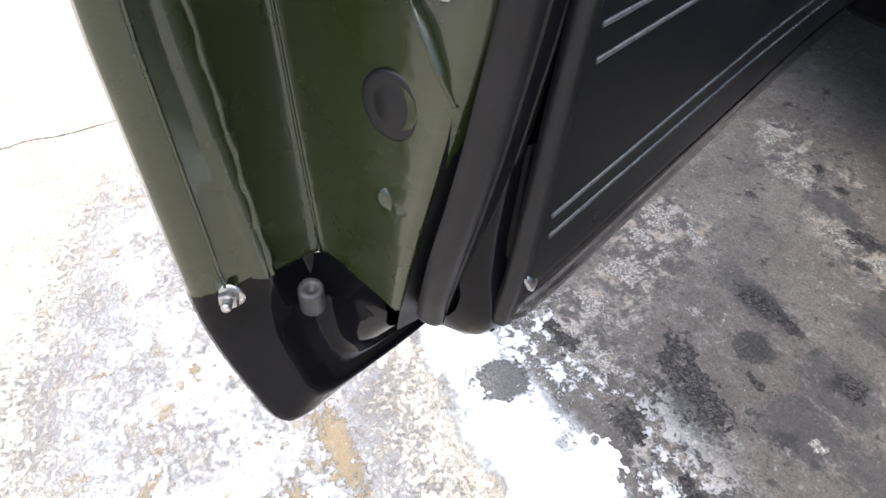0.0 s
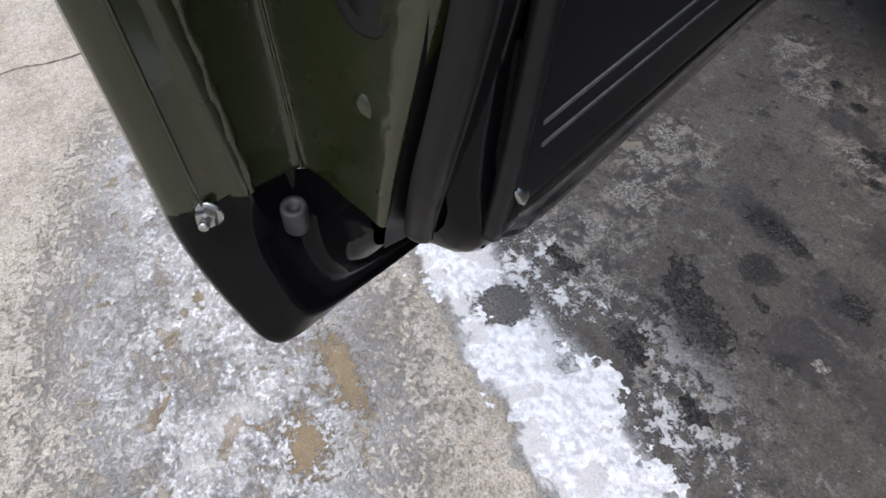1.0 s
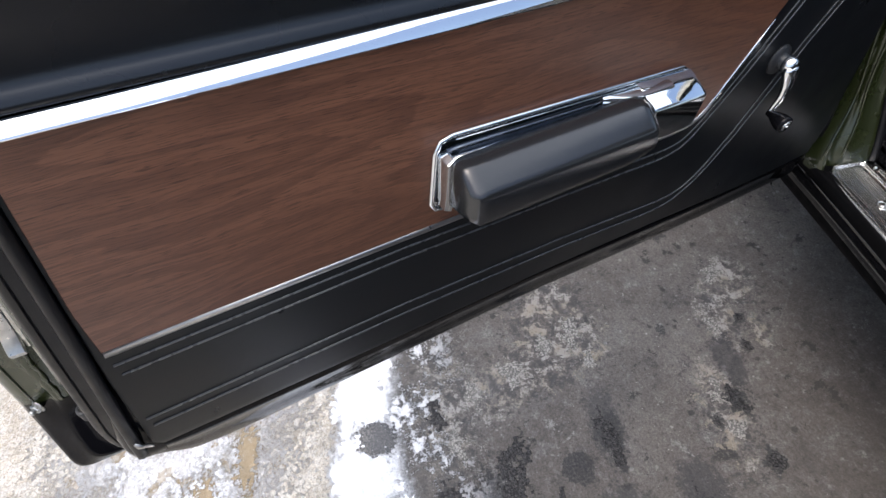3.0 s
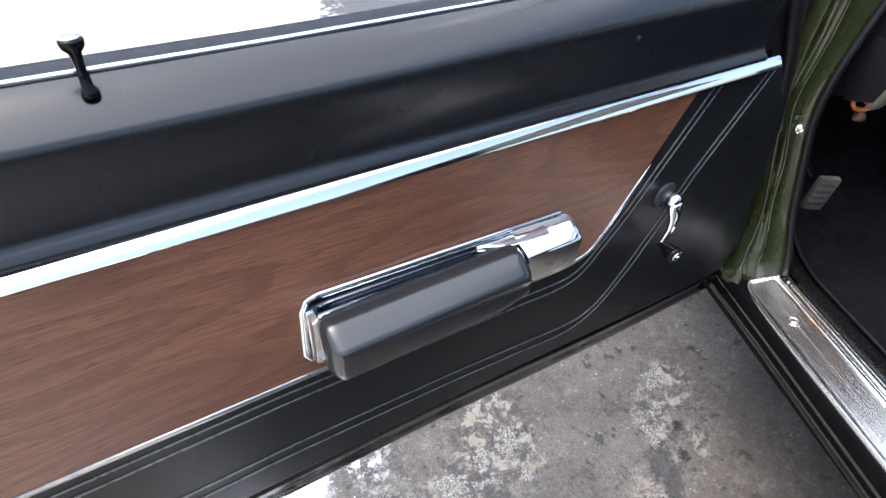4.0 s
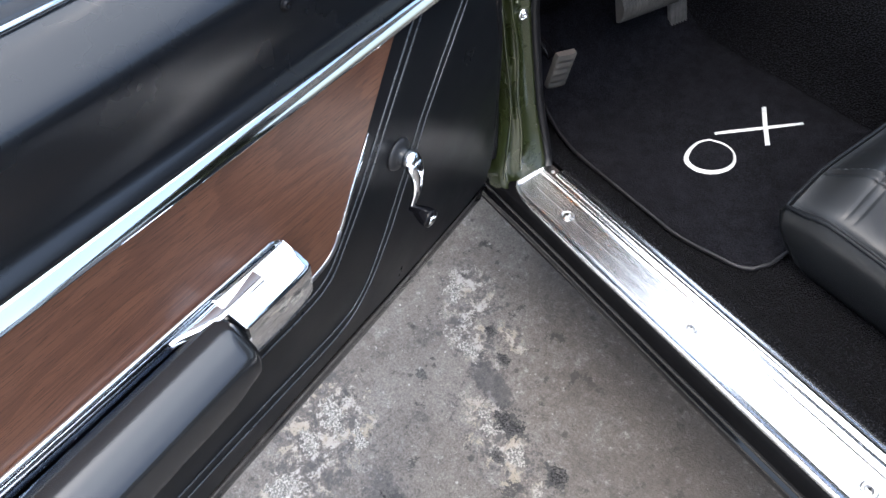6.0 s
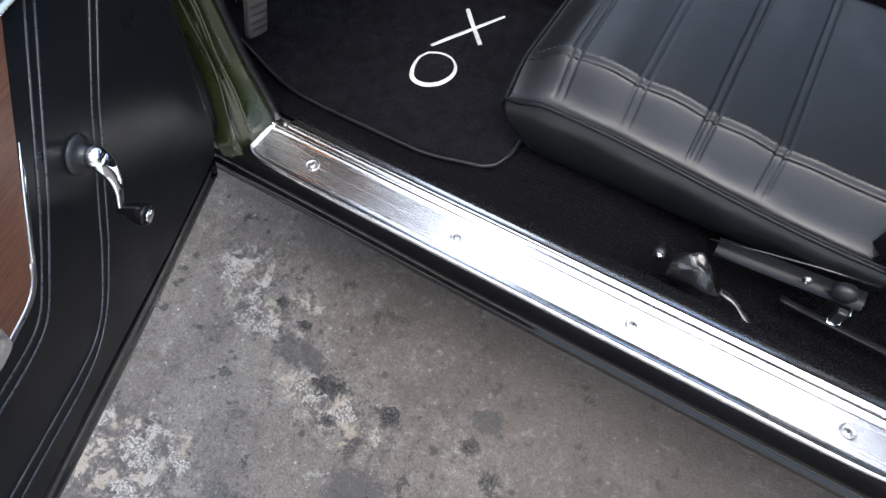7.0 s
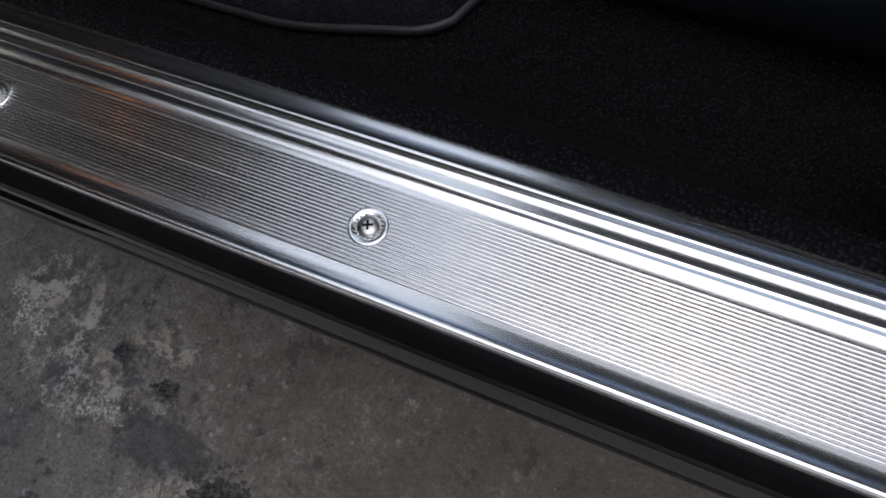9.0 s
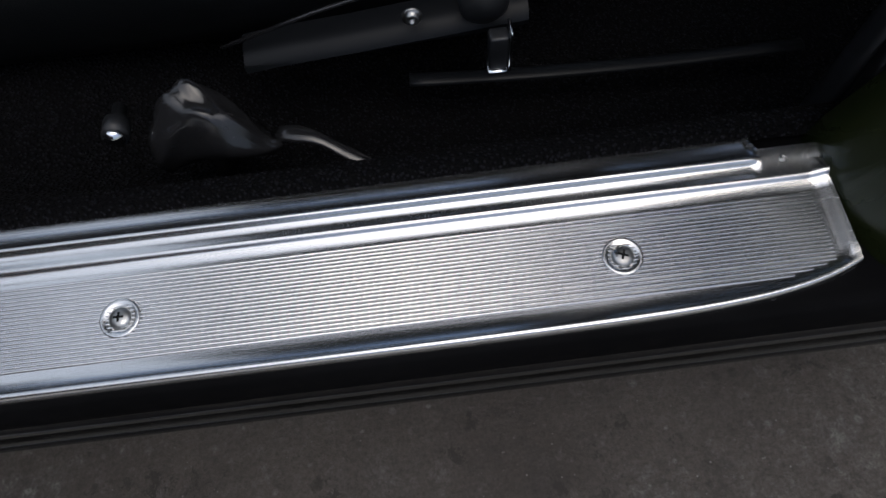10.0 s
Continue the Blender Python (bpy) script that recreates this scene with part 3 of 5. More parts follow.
for i in range(41):
    z = 0.385 + 0.80 * i / 40
    up = smoothstep(0.70, 1.2, z)
    foot = 1 - smoothstep(0.40, 0.56, z)
    yl = 0.000 - 0.045 * foot + 0.085 * up ** 1.3
    yr = 0.045 + 0.16 * up
    bx = -0.055 - 0.03 * smoothstep(0.45, 0.8, z) + 0.028 * foot
    wob = 0.004 * math.sin(z * 31) * (1 - foot)
    w = yr - yl
    gap.append([Vector((-0.26, yl - 0.03, z)), Vector((-0.19, yl - 0.012, z)), Vector((bx - 0.06, yl - 0.004, z)), Vector((bx - 0.022, yl - 0.001, z))])
    ridge[0].append(Vector((bx - 0.0075, yl + 0.004, z)))
    ridge[1].append(Vector((bx - 0.0005, yl + 0.42 * w0(yl, yr) + wob, z)))
    prof = [(bx - 0.05, yl - 0.008), (bx - 0.024, yl - 0.003), (bx - 0.010, yl + 0.002), (bx - 0.006, yl + 0.007), (bx - 0.014, yl + 0.012 + wob), (bx - 0.018, yl + 0.22 * w),
            (bx - 0.010, yl + 0.34 * w + wob), (bx + 0.001, yl + 0.40 * w + wob), (bx - 0.001, yl + 0.48 * w), (bx + 0.002, yl + 0.75 * w), (bx + 0.008, yl + 0.92 * w), (bx + 0.010, yr), (bx + 0.002, yr + 0.006), (bx - 0.05, yr + 0.01)]
    flare = 0.013 * (1 - smoothstep(0.39, 0.44, z))
    rows.append([Vector((x + flare * min(1.0, max(0.0, 1 - (y - yl) / w)), y, z)) for x, y in prof])
cpart("hinge_pocket", loft(gap), green, "olive painted hinge pocket")
jamb = cpart("door_jamb", loft(rows), green, "olive painted pillar with pressed ribs")
for line in ridge:
    cpart("pressed_rib", tube(line, 0.0034, 8), rib_green)


def bolt(at, axis, r, name, material, parent, frame_at=Vector((0, 0, 0)), label=""):
    c = Vector(at) - frame_at
    bm = disc(c, axis, [(r * 1.5, 0), (r * 1.5, r * 0.25), (r * 1.35, r * 0.35), (r * 1.0, r * 0.36), (r * 1.0, r * 0.9), (r * 0.8, r * 1.05), (r * 0.42, r * 1.05), (r * 0.36, r * 0.6), (0.0001, r * 0.55)], 16)
    return part(name, bm, material, parent, label)


bolt((-0.076, 0.036, 0.712), (1, -0.25, 0.1), 0.006, "jamb_bolt", chrome, jamb, car_at, "bright plated bolt")
for y, z, r in ((0.026, 0.735, 0.003), (0.040, 0.665, 0.0025), (0.050, 0.76, 0.002)):
    bolt((-0.079, y, z), (1, -0.2, 0), r, "weld_dimple", green, jamb, car_at)
# windlace: black rubber bead along the jamb's inner edge
pts = []
for i in range(31):
    z = 0.41 + 0.76 * i / 30
    up = smoothstep(0.70, 1.2, z)
    foot = 1 - smoothstep(0.40, 0.56, z)
    pts.append(Vector((-0.045 - 0.03 * smoothstep(0.45, 0.8, z) + 0.028 * foot, 0.053 + 0.16 * up, z)))
cpart("windlace", tube(pts, 0.008, 8), rubber, "black rubber windlace")
rows = []
for x, y, z, s in ((-0.10, 0.07, 1.10, 0.045), (-0.02, 0.12, 1.16, 0.040), (0.14, 0.20, 1.20, 0.034), (0.24, 0.265, 1.245, 0.030), (0.33, 0.315, 1.27, 0.030)):
    rows.append([Vector((x + dx * s, y + dy * s, z + dz * s)) for dx, dy, dz in ((-1, -0.6, 0.4), (0, -0.9, 0), (1, -0.6, -0.4), (1, 0.8, -0.4), (0, 1.1, 0), (-1, 0.8, 0.4))])
cpart("windshield_pillar", loft(rows, True), green, "olive painted windshield pillar", 40)
pts = []
for i in range(25):
    z = 0.45 + 0.62 * i / 24
    up = smoothstep(0.70, 1.2, z)
    foot = 1 - smoothstep(0.40, 0.56, z)
    pts.append(Vector((-0.085 - 0.03 * smoothstep(0.45, 0.8, z) + 0.02 * foot, -0.020 - 0.03 * foot + 0.085 * up ** 1.3, z)))
cpart("hinge_seal", tube(pts, 0.011, 8), rubber, "black rubber door seal")
# kick panel beside the footwell
rows = [[Vector((x, 0.062 + 0.14 * smoothstep(0.7, 1.2, z), z)) for x in (-0.75, -0.5, -0.3, -0.15, -0.055 - 0.02 * smoothstep(0.45, 0.8, z))] for z in (0.25, 0.4, 0.5, 0.6, 0.7, 0.8, 0.9, 1.0, 1.1)]
cpart("kick_panel", loft(rows), plastic, "black kick panel")

# carpet: rises to the sill, toe board and tunnel
rows = []
for i in range(40):
    x = -0.78 + 2.3 * i / 39
    toe = smoothstep(-0.12, -0.62, x)
    lift = 0.36 * toe + 0.018 * smoothstep(0.2, 0.42, x) * (1 - smoothstep(0.42, 0.8, x)) - 0.035 * smoothstep(0.5, 0.95, x)
    f = 0.326 + lift
    rows.append([Vector((x, 0.070, 0.402 + 0.36 * toe)), Vector((x, 0.0765, 0.411 + 0.36 * toe)), Vector((x, 0.088, 0.408 + 0.36 * toe)), Vector((x, 0.105, f + 0.045)), Vector((x, 0.13, f + 0.018)), Vector((x, 0.16, f + 0.004)), Vector((x, 0.3, f)), Vector((x, 0.5, f - 0.004)), Vector((x, 0.66, f + 0.01)),
                 Vector((x, 0.70, f + 0.06)), Vector((x, 0.74, f + 0.17)), Vector((x, 0.80, f + 0.22)), Vector((x, 0.95, f + 0.22)), Vector((x, 1.02, f + 0.15)), Vector((x, 1.08, f)), Vector((x, 1.5, f))])
cpart("carpet", loft(rows), carpet, "black loop pile carpet")
cpart("firewall", block(-0.84, -0.80, 0.06, 1.5, 0.25, 1.0), shadow_black, "black firewall")
# far side, roof and rear bulkhead close the cabin
cpart("far_side", block(-0.8, 1.9, 1.50, 1.56, 0.25, 0.92), plastic, "black trimmed far side")
cpart("rear_bulkhead", block(1.55, 1.62, 0.09, 1.5, 0.25, 0.9), plastic, "black rear seat bulkhead")
rows = [[Vector((x, y, 1.335 - 0.05 * abs((y - 0.8) / 0.58) ** 3 - 0.06 * abs((x - 0.95) / 0.7) ** 2.5)) for y in (0.300, 0.308, 0.33, 0.37, 0.45, 0.6, 0.8, 1.0, 1.15, 1.23, 1.27, 1.292, 1.300)] for x in (0.30, 0.34, 0.44, 0.6, 0.9, 1.2, 1.5, 1.7)]
roof = loft(rows)
bmesh.ops.solidify(roof, geom=roof.faces[:], thickness=0.03)
cpart("roof", roof, green, "olive painted roof")
for side in (0, 1):
    rows = []
    for i in range(7):
        t = i / 6
        row = [Vector((1.42 + 0.10 * t, 0.262 - 0.23 * t, 1.265 - 0.39 * t)), Vector((1.58 + 0.18 * t, 0.262 - 0.24 * t, 1.262 - 0.385 * t)), Vector((1.74 + 0.36 * t, 0.275 - 0.22 * t, 1.245 - 0.36 * t)), Vector((1.76 + 0.36 * t, 0.33 - 0.22 * t, 1.245 - 0.36 * t)), Vector((1.58 + 0.18 * t, 0.30 - 0.23 * t, 1.25 - 0.38 * t)), Vector((1.43 + 0.10 * t, 0.29 - 0.23 * t, 1.255 - 0.385 * t))]
        rows.append([Vector((v.x, 1.56 - v.y, v.z)) for v in row] if side else row)
    cpart("roof_pillar", loft(rows, True), green, "olive painted rear roof pillar", 40)
# quarter panel behind the door opening
rows = []
for i in range(17):
    z = 0.33 + 0.5 * i / 16
    foot = 1 - smoothstep(0.40, 0.52, z)
    rows.append([Vector((1.40, -0.075, z)), Vector((1.26 - 0.01 * foot, -0.07, z)), Vector((1.235 - 0.035 * foot, -0.062, z)), Vector((1.215 - 0.04 * foot, -0.045, z)), Vector((1.20 - 0.045 * foot, -0.02, z)),
                 Vector((1.185 - 0.042 * foot, 0.01, z)), Vector((1.175 - 0.034 * foot, 0.045, z)), Vector((1.17 - 0.03 * foot, 0.07, z)), Vector((1.19, 0.085, z))])
quarter = cpart("quarter_panel", loft(rows), green, "olive painted lock pillar")
cpart("pillar_trim", tube([(1.165 + 0.08 * t * t, 0.078 + 0.02 * t, 0.42 + 0.45 * t) for t in (0, 0.1, 0.2, 0.35, 0.5, 0.75, 1)], 0.008, 8), rubber, "black rubber windlace")
cpart("rear_trim", block(1.16, 1.55, 0.088, 0.11, 0.3, 0.85, 0.006), plastic, "black rear quarter trim")
# front fender and bumper end, ahead of the open door
rows = []
for i in range(14):
    x = -0.13 - 1.75 * i / 13
    tip = smoothstep(-1.1, -1.9, x)
    arch = 0.30 * max(0.0, 1 - ((x + 0.78) / 0.40) ** 2) ** 0.5
    lo = max(0.27, 0.30 + arch) if arch else 0.27
    rows.append([Vector((x, -0.05 + 0.10 * tip, lo)), Vector((x, -0.085 + 0.10 * tip, max(lo + 0.01, 0.45))), Vector((x, -0.095 + 0.10 * tip, max(lo + 0.02, 0.66))), Vector((x, -0.075 + 0.10 * tip, 0.80)), Vector((x, -0.03 + 0.10 * tip, 0.86)), Vector((x, 0.3, 0.90))])
cpart("front_fender", loft(rows), green, "olive painted front fender")
cpart("front_fender", loft([[Vector((v.x, 1.6 - v.y, v.z)) for v in r] for r in rows]), green, "olive painted front fender")
cpart("hood", loft([[Vector((x, y, 0.897 + 0.03 * (1 - ((y - 0.8) / 0.5) ** 2) * (1 if abs(y - 0.8) < 0.5 else 0) - 0.05 * smoothstep(-1.2, -1.9, x))) for y in (0.30, 0.36, 0.45, 0.6, 0.8, 1.0, 1.15, 1.24, 1.30)] for x in (-0.36, -0.6, -0.9, -1.2, -1.5, -1.75, -1.90)]), green, "olive painted hood")
rear = [[Vector((x, -0.075 + 0.08 * smoothstep(2.2, 2.7, x), max(0.33, 0.33 + 0.32 * max(0.0, 1 - ((x - 2.1) / 0.42) ** 2) ** 0.5))), Vector((x, -0.095 + 0.08 * smoothstep(2.2, 2.7, x), 0.68)), Vector((x, -0.07 + 0.08 * smoothstep(2.2, 2.7, x), 0.80)), Vector((x, 0.02 + 0.06 * smoothstep(2.2, 2.7, x), 0.88)), Vector((x, 0.3, 0.91)), Vector((x, 0.8, 0.92))] for x in [1.62 + 0.08 * i for i in range(15)]]
cpart("rear_quarter", loft(rear), green, "olive painted rear quarter and deck")
cpart("rear_quarter", loft([[Vector((v.x, 1.6 - v.y, v.z)) for v in r] for r in rear]), green, "olive painted rear quarter and deck")
rows = []
for i in range(11):
    a = i / 10 * math.pi / 2
    x, y = -1.90 - 0.22 * math.sin(a), 0.16 - 0.20 * math.cos(a)
    d = Vector((-math.sin(a), -math.cos(a), 0))
    rows.append([Vector((x, y, 0)) + d * o + Vector((0, 0, z)) for o, z in ((0.0, 0.40), (0.03, 0.42), (0.045, 0.46), (0.045, 0.52), (0.03, 0.56), (0.0, 0.58))])
rows.append([p + Vector((0, 1.2, 0)) for p in rows[-1]])
cpart("front_bumper", loft(rows), chrome, "chromed front bumper")


for x, y, s in ((-0.78, 0.03, -1), (2.1, 0.03, -1), (-0.78, 1.57, 1), (2.1, 1.57, 1)):
    wheel = cpart("wheel", disc((x, y, 0.33), (0, s, 0), [(0.19, -0.10), (0.29, -0.10), (0.325, -0.085), (0.33, -0.05), (0.33, 0.03), (0.322, 0.06), (0.29, 0.075), (0.20, 0.07), (0.19, 0.03), (0.0001, 0.02)], 40), rubber, "black tyre")
    part("rim", disc(Vector((x, y, 0.33)) - car_at, (0, s, 0), [(0.19, 0.03), (0.19, 0.06), (0.175, 0.05), (0.12, 0.035), (0.06, 0.06), (0.0001, 0.065)], 32), chrome, wheel, "chromed wheel rim")


# ---------------------------------------------------------------- sill plate
plate = thing("sill_plate", (0.56, 0.0, SILL), "ribbed aluminium sill plate screwed to the door sill", "sill plate")
pl = Vector((0.56, 0.0, SILL))
X0, X1 = -0.022, 1.143
SECTION = [(0.0285, -0.0012), (0.0368, -0.0021), (0.0380, -0.0004), (0.0394, 0.0011), (0.0408, 0.0013), (0.0424, 0.0009), (0.0500, -0.0004), (0.0512, 0.0012), (0.0524, 0.0035), (0.0538, 0.0042), (0.0553, 0.0036), (0.0574, 0.0018), (0.0640, 0.0006), (0.0710, -0.0008), (0.0765, -0.0018), (0.0780, -0.0032)]
rows = []
for x in [X0 + 0.001 * i for i in range(60)] + [X0 + 0.06 + (X1 - X0 - 0.13) * i / 60 for i in range(61)] + [X1 - 0.069 + 0.0015 * i for i in range(47)]:
    o = sill_out(x)
    notch = smoothstep(0.008, 0.014, x) * (1 - smoothstep(1.098, 1.104, x))
    e = 1 - smoothstep(X0, X0 + 0.010, x) + smoothstep(X1 - 0.012, X1, x)
    lip = 0.0032 * e
    fl = 0.0575 + 0.0215 * notch
    row = [(o - 0.0010, -0.008), (o - 0.0005, -0.003), (o + 0.0004, 0.0008), (o + 0.0022, 0.0023), (o + 0.0042, 0.0013), (o + 0.0066, -0.0004 + lip), (o + 0.0135, -0.0014 + lip)]
    row += [(min(y, fl + 0.0002 * j), (z if y < 0.05 else 0.0009 + (z - 0.0009) * notch) + (lip if y < 0.045 else 0) + 0.0020 * (1 - notch) * smoothstep(0.041, 0.058, y) * smoothstep(0.5, 0.6, x)) for j, (y, z) in enumerate(SECTION)]
    rows.append([Vector((x, y, SILL + z)) - pl for y, z in row])
part("plate", loft(rows), aluminium, plate)
RIBS = 22
for j in range(RIBS):
    y = -0.0255 + 0.0525 * j / (RIBS - 1)
    a, b = X0 + 0.0105, X1 - 0.0125
    while sill_out(a) + 0.0085 > y:
        a += 0.001
    while sill_out(b) + 0.0085 > y:
        b -= 0.001
    h, r = 0.00150, 0.00104
    sec = lambda x, s: [Vector((x, y + u * r, SILL - 0.0016 + h * s * v)) - pl for u, v in ((-1, 0), (-0.80, 0.52), (-0.45, 0.86), (0, 1), (0.45, 0.86), (0.80, 0.52), (1, 0))]
    part("rib", loft([sec(a, 0.15), sec(a + 0.002, 1), sec(b - 0.002, 1), sec(b, 0.15)], False), aluminium, plate)
for x in (0.1, 0.3915, 0.694, 1.003):
    washer = part("cup_washer", disc(Vector((x, 0, SILL - 0.0012)) - pl, (0, 0, 1), [(0.0128, 0.0004), (0.0125, 0.0012), (0.0118, 0.0016), (0.0104, 0.0014), (0.0086, 0.0007), (0.0072, 0.0), (0.0001, -0.0001)], 32), aluminium, plate)
    bm = disc(Vector((x, 0, SILL - 0.0010)) - pl, (0, 0, 1), [(0.0072, 0), (0.0070, 0.0008), (0.0062, 0.0018), (0.0048, 0.0026), (0.0030, 0.0031), (0.0001, 0.0032)], 24)
    scr = part("screw", bm, zinc, washer)
    # raised dark cross stands in for the shade inside the screw's recess
    cross = block(-0.0032, 0.0032, -0.0007, 0.0007, 0.0012, 0.0029)
    block(-0.0007, 0.0007, -0.0032, 0.0032, 0.0012, 0.00292, bm=cross)
    bmesh.ops.transform(cross, matrix=Matrix.Translation(Vector((x, 0, SILL - 0.0006)) - pl) @ Matrix.Rotation(x * 9, 4, "Z"), verts=cross.verts)
    part("recess_shade", cross, shadow_black, washer, "dark cross for the shade of the screw recess", False)
for x, y in ((0.002, 0.050), (1.118, 0.052)):
    bolt(Vector((x, y, SILL + 0.001)), (0, 0, 1), 0.0022, "tab_rivet", zinc, plate, pl)


# ---------------------------------------------------------------- open door
DP, DQ, DN = Vector((0.40399, -0.90666, 0.12144)), Vector((0.02747, 0.14473, 0.98909)), Vector((-0.91435, -0.39625, 0.08338))
door = new("door")
door.parent = car
door["label"] = "open door, black trim with walnut inlay"
door.matrix_basis = Matrix.Translation(-car_at) @ Matrix(((DP.x, DQ.x, DN.x, -0.04876), (DP.y, DQ.y, DN.y, -0.02113), (DP.z, DQ.z, DN.z, 0.50445), (0, 0, 0, 1)))
# in the door's frame x runs from the hinge to the lock edge, y up, z outwards


def V(p, q, w):
    return Vector((p, q, -w))


def front_edge(q):
    return 0.03 + 0.19 * smoothstep(-0.12, 0.75, q) * 1.0 + 0.05 * max(0.0, q - 0.3)


# shell: lower inner skin, tucked-under bottom and outer skin
prof = [(0.400, -0.010), (0.300, -0.014), (0.0, -0.014), (-0.040, -0.012), (-0.056, -0.0075), (-0.062, -0.0045), (-0.068, -0.0050), (-0.074, -0.0085), (-0.090, -0.0100), (-0.106, -0.0115), (-0.113, -0.0140), (-0.117, -0.0190), (-0.117, -0.0260), (-0.128, -0.055), (-0.160, -0.090), (-0.178, -0.101)]


def tucked(p, q, w):
    """The underside draws in towards the lock edge."""
    g = 1 - 0.12 * smoothstep(1.18, 1.235, p) - 0.62 * smoothstep(1.225, 1.288, p)
    low = 0.018 * (1 - smoothstep(0.28, 0.80, p))
    return (q - low * smoothstep(0.0, -0.05, q), w) if q > -0.05 else (-0.05 - low + (q + 0.05) * g, -0.004 + (w + 0.004) * g)


rows = [[V(max(p, front_edge(q) + 0.022) if p < 0.3 else p, *tucked(p, q, w)) for q, w in prof] for p in (0.0, 0.05, 0.1, 0.2, 0.3, 0.4, 0.5, 0.6, 0.7, 0.8, 0.9, 1.1, 1.15, 1.18, 1.20, 1.215, 1.23, 1.24, 1.25, 1.26, 1.27, 1.28, 1.288)]
part("inner_shell", loft(rows), shell_black, door, "glossy black tucked lower shell")
skin = [(-0.176, -0.102), (-0.180, -0.106), (-0.176, -0.110), (-0.12, -0.135), (-0.06, -0.150), (0.1, -0.175), (0.3, -0.178), (0.45, -0.160), (0.49, -0.135)]
rows = [[V(max(p, front_edge(q)) if p < 0.3 else p, q, w) for q, w in skin] for p in (0.0, 0.1, 0.3, 0.6, 0.9, 1.1, 1.25, 1.30)]
part("outer_skin", loft(rows), green, door, "olive painted outer skin")
# upper inner sheet with its rolled top
UP = [(0.386, -0.030), (0.388, -0.004), (0.392, 0.001), (0.397, 0.001), (0.402, -0.006), (0.412, -0.010), (0.44, -0.008), (0.465, -0.007), (0.4735, -0.0072), (0.4795, -0.0082), (0.4835, -0.0112), (0.490, -0.0175), (0.497, -0.0250), (0.503, -0.0320), (0.5075, -0.0395), (0.5105, -0.0470), (0.5115, -0.0510), (0.5050, -0.0530), (0.46, -0.056)]


def rise(p):
    """The window line climbs slightly towards the hinge."""
    return 0.010 * (1 - smoothstep(0.2, 0.95, p))


rows = [[V(p, q + rise(p) * smoothstep(0.42, 0.5, q), w) for q, w in UP] for p in (0.205, 0.22, 0.3, 0.45, 0.6, 0.8, 1.0, 1.15, 1.26, 1.275, 1.283)]
part("upper_sheet", loft(rows), satin_black, door, "satin black painted window ledge")
part("ledge_strip", tube([V(p, 0.5125 + rise(p), -0.0520) for p in (0.56, 0.7, 0.9, 1.1, 1.27)], 0.0026, 8), chrome, door, "thin bright strip")
rows = [[V(p, q + rise(p), w) for q, w in ((0.504, -0.0535), (0.5105, -0.0545), (0.5125, -0.058), (0.5100, -0.063), (0.5090, -0.070), (0.5105, -0.078), (0.5110, -0.086), (0.508, -0.091), (0.490, -0.094))] for p in (0.25, 0.6, 0.9, 1.27)]
part("weatherstrip", loft(rows), rubber, door, "black window weatherstrip")
rows = [[V(p, q + rise(p), w) for q, w in ((0.470, -0.100), (0.490, -0.108), (0.494, -0.116), (0.490, -0.132), (0.45, -0.160))] for p in (0.22, 0.6, 0.9, 1.30)]
part("outer_ledge", loft(rows), green, door, "olive outer window ledge")
vent = part("vent_bar", block(0.498, 0.519, 0.51, 1.0, 0.066, 0.088, 0.003), rubber, door, "black vent window post")
part("vent_channel", block(0.519, 0.533, 0.51, 1.0, 0.068, 0.086, 0.002), chrome, door, "bright channel edge")
part("vent_base", block(0.26, 0.498, 0.518, 0.545, 0.066, 0.092, 0.006), plastic, door, "black vent window base")
bolt(V(0.225, 0.482, -0.008), (0, 0, -1), 0.007, "ledge_screw", gloss_black, door)
bolt(V(0.485, 0.4635, -0.0075), (0, 0, -1), 0.004, "trim_plug", gloss_black, door)

part("front_seal", tube(along([V(0.176, 0.512, -0.012), V(0.150, 0.44, -0.012), V(0.122, 0.385, -0.012), V(0.090, 0.30, -0.013), V(0.062, 0.20, -0.014), V(0.045, 0.05, -0.014), V(0.045, -0.05, -0.014)], 30), 0.0145, 10, None, 0.6), rubber, door, "black rubber front edge seal")
part("front_plate", prism([(0.24, 0.520), (0.24, 0.365), (0.085, 0.30), (0.118, 0.385), (0.146, 0.44), (0.172, 0.512), (0.19, 0.528)], 0.030, 0.018, 0.002, 1), rubber, door, "black front end plate", 40)
# vinyl panel
out = [(0.060, -0.066), (0.15, -0.070), (0.26, -0.070), (0.47, -0.060), (0.70, -0.052), (1.0, -0.050), (1.262, -0.046), (1.272, -0.036), (1.279, 0.1), (1.281, 0.372), (0.150, 0.372), (0.105, 0.30), (0.070, 0.2), (0.052, 0.0)]
panel = part("trim_panel", prism([(p, q) for p, q in out], 0.012, 0.0, 0.004, 2), vinyl, door, "black vinyl trim panel", 40)


def groove(pts, name="heat_seam", r=0.0016):
    part(name, tube([V(p, q, 0.0004) for p, q in pts], r, 6, None, 0.75), seam_mat, door)


seam_mat = worn("pressed_seam", (0.05, 0.053, 0.058), 0.3, 0.0, 0.0, 0.2, 30.0, 800.0, 0.05, 0.08)


def smooth_line(pts, n):
    return [(v.x, v.y) for v in along([(a, b, 0) for a, b in pts], n)]


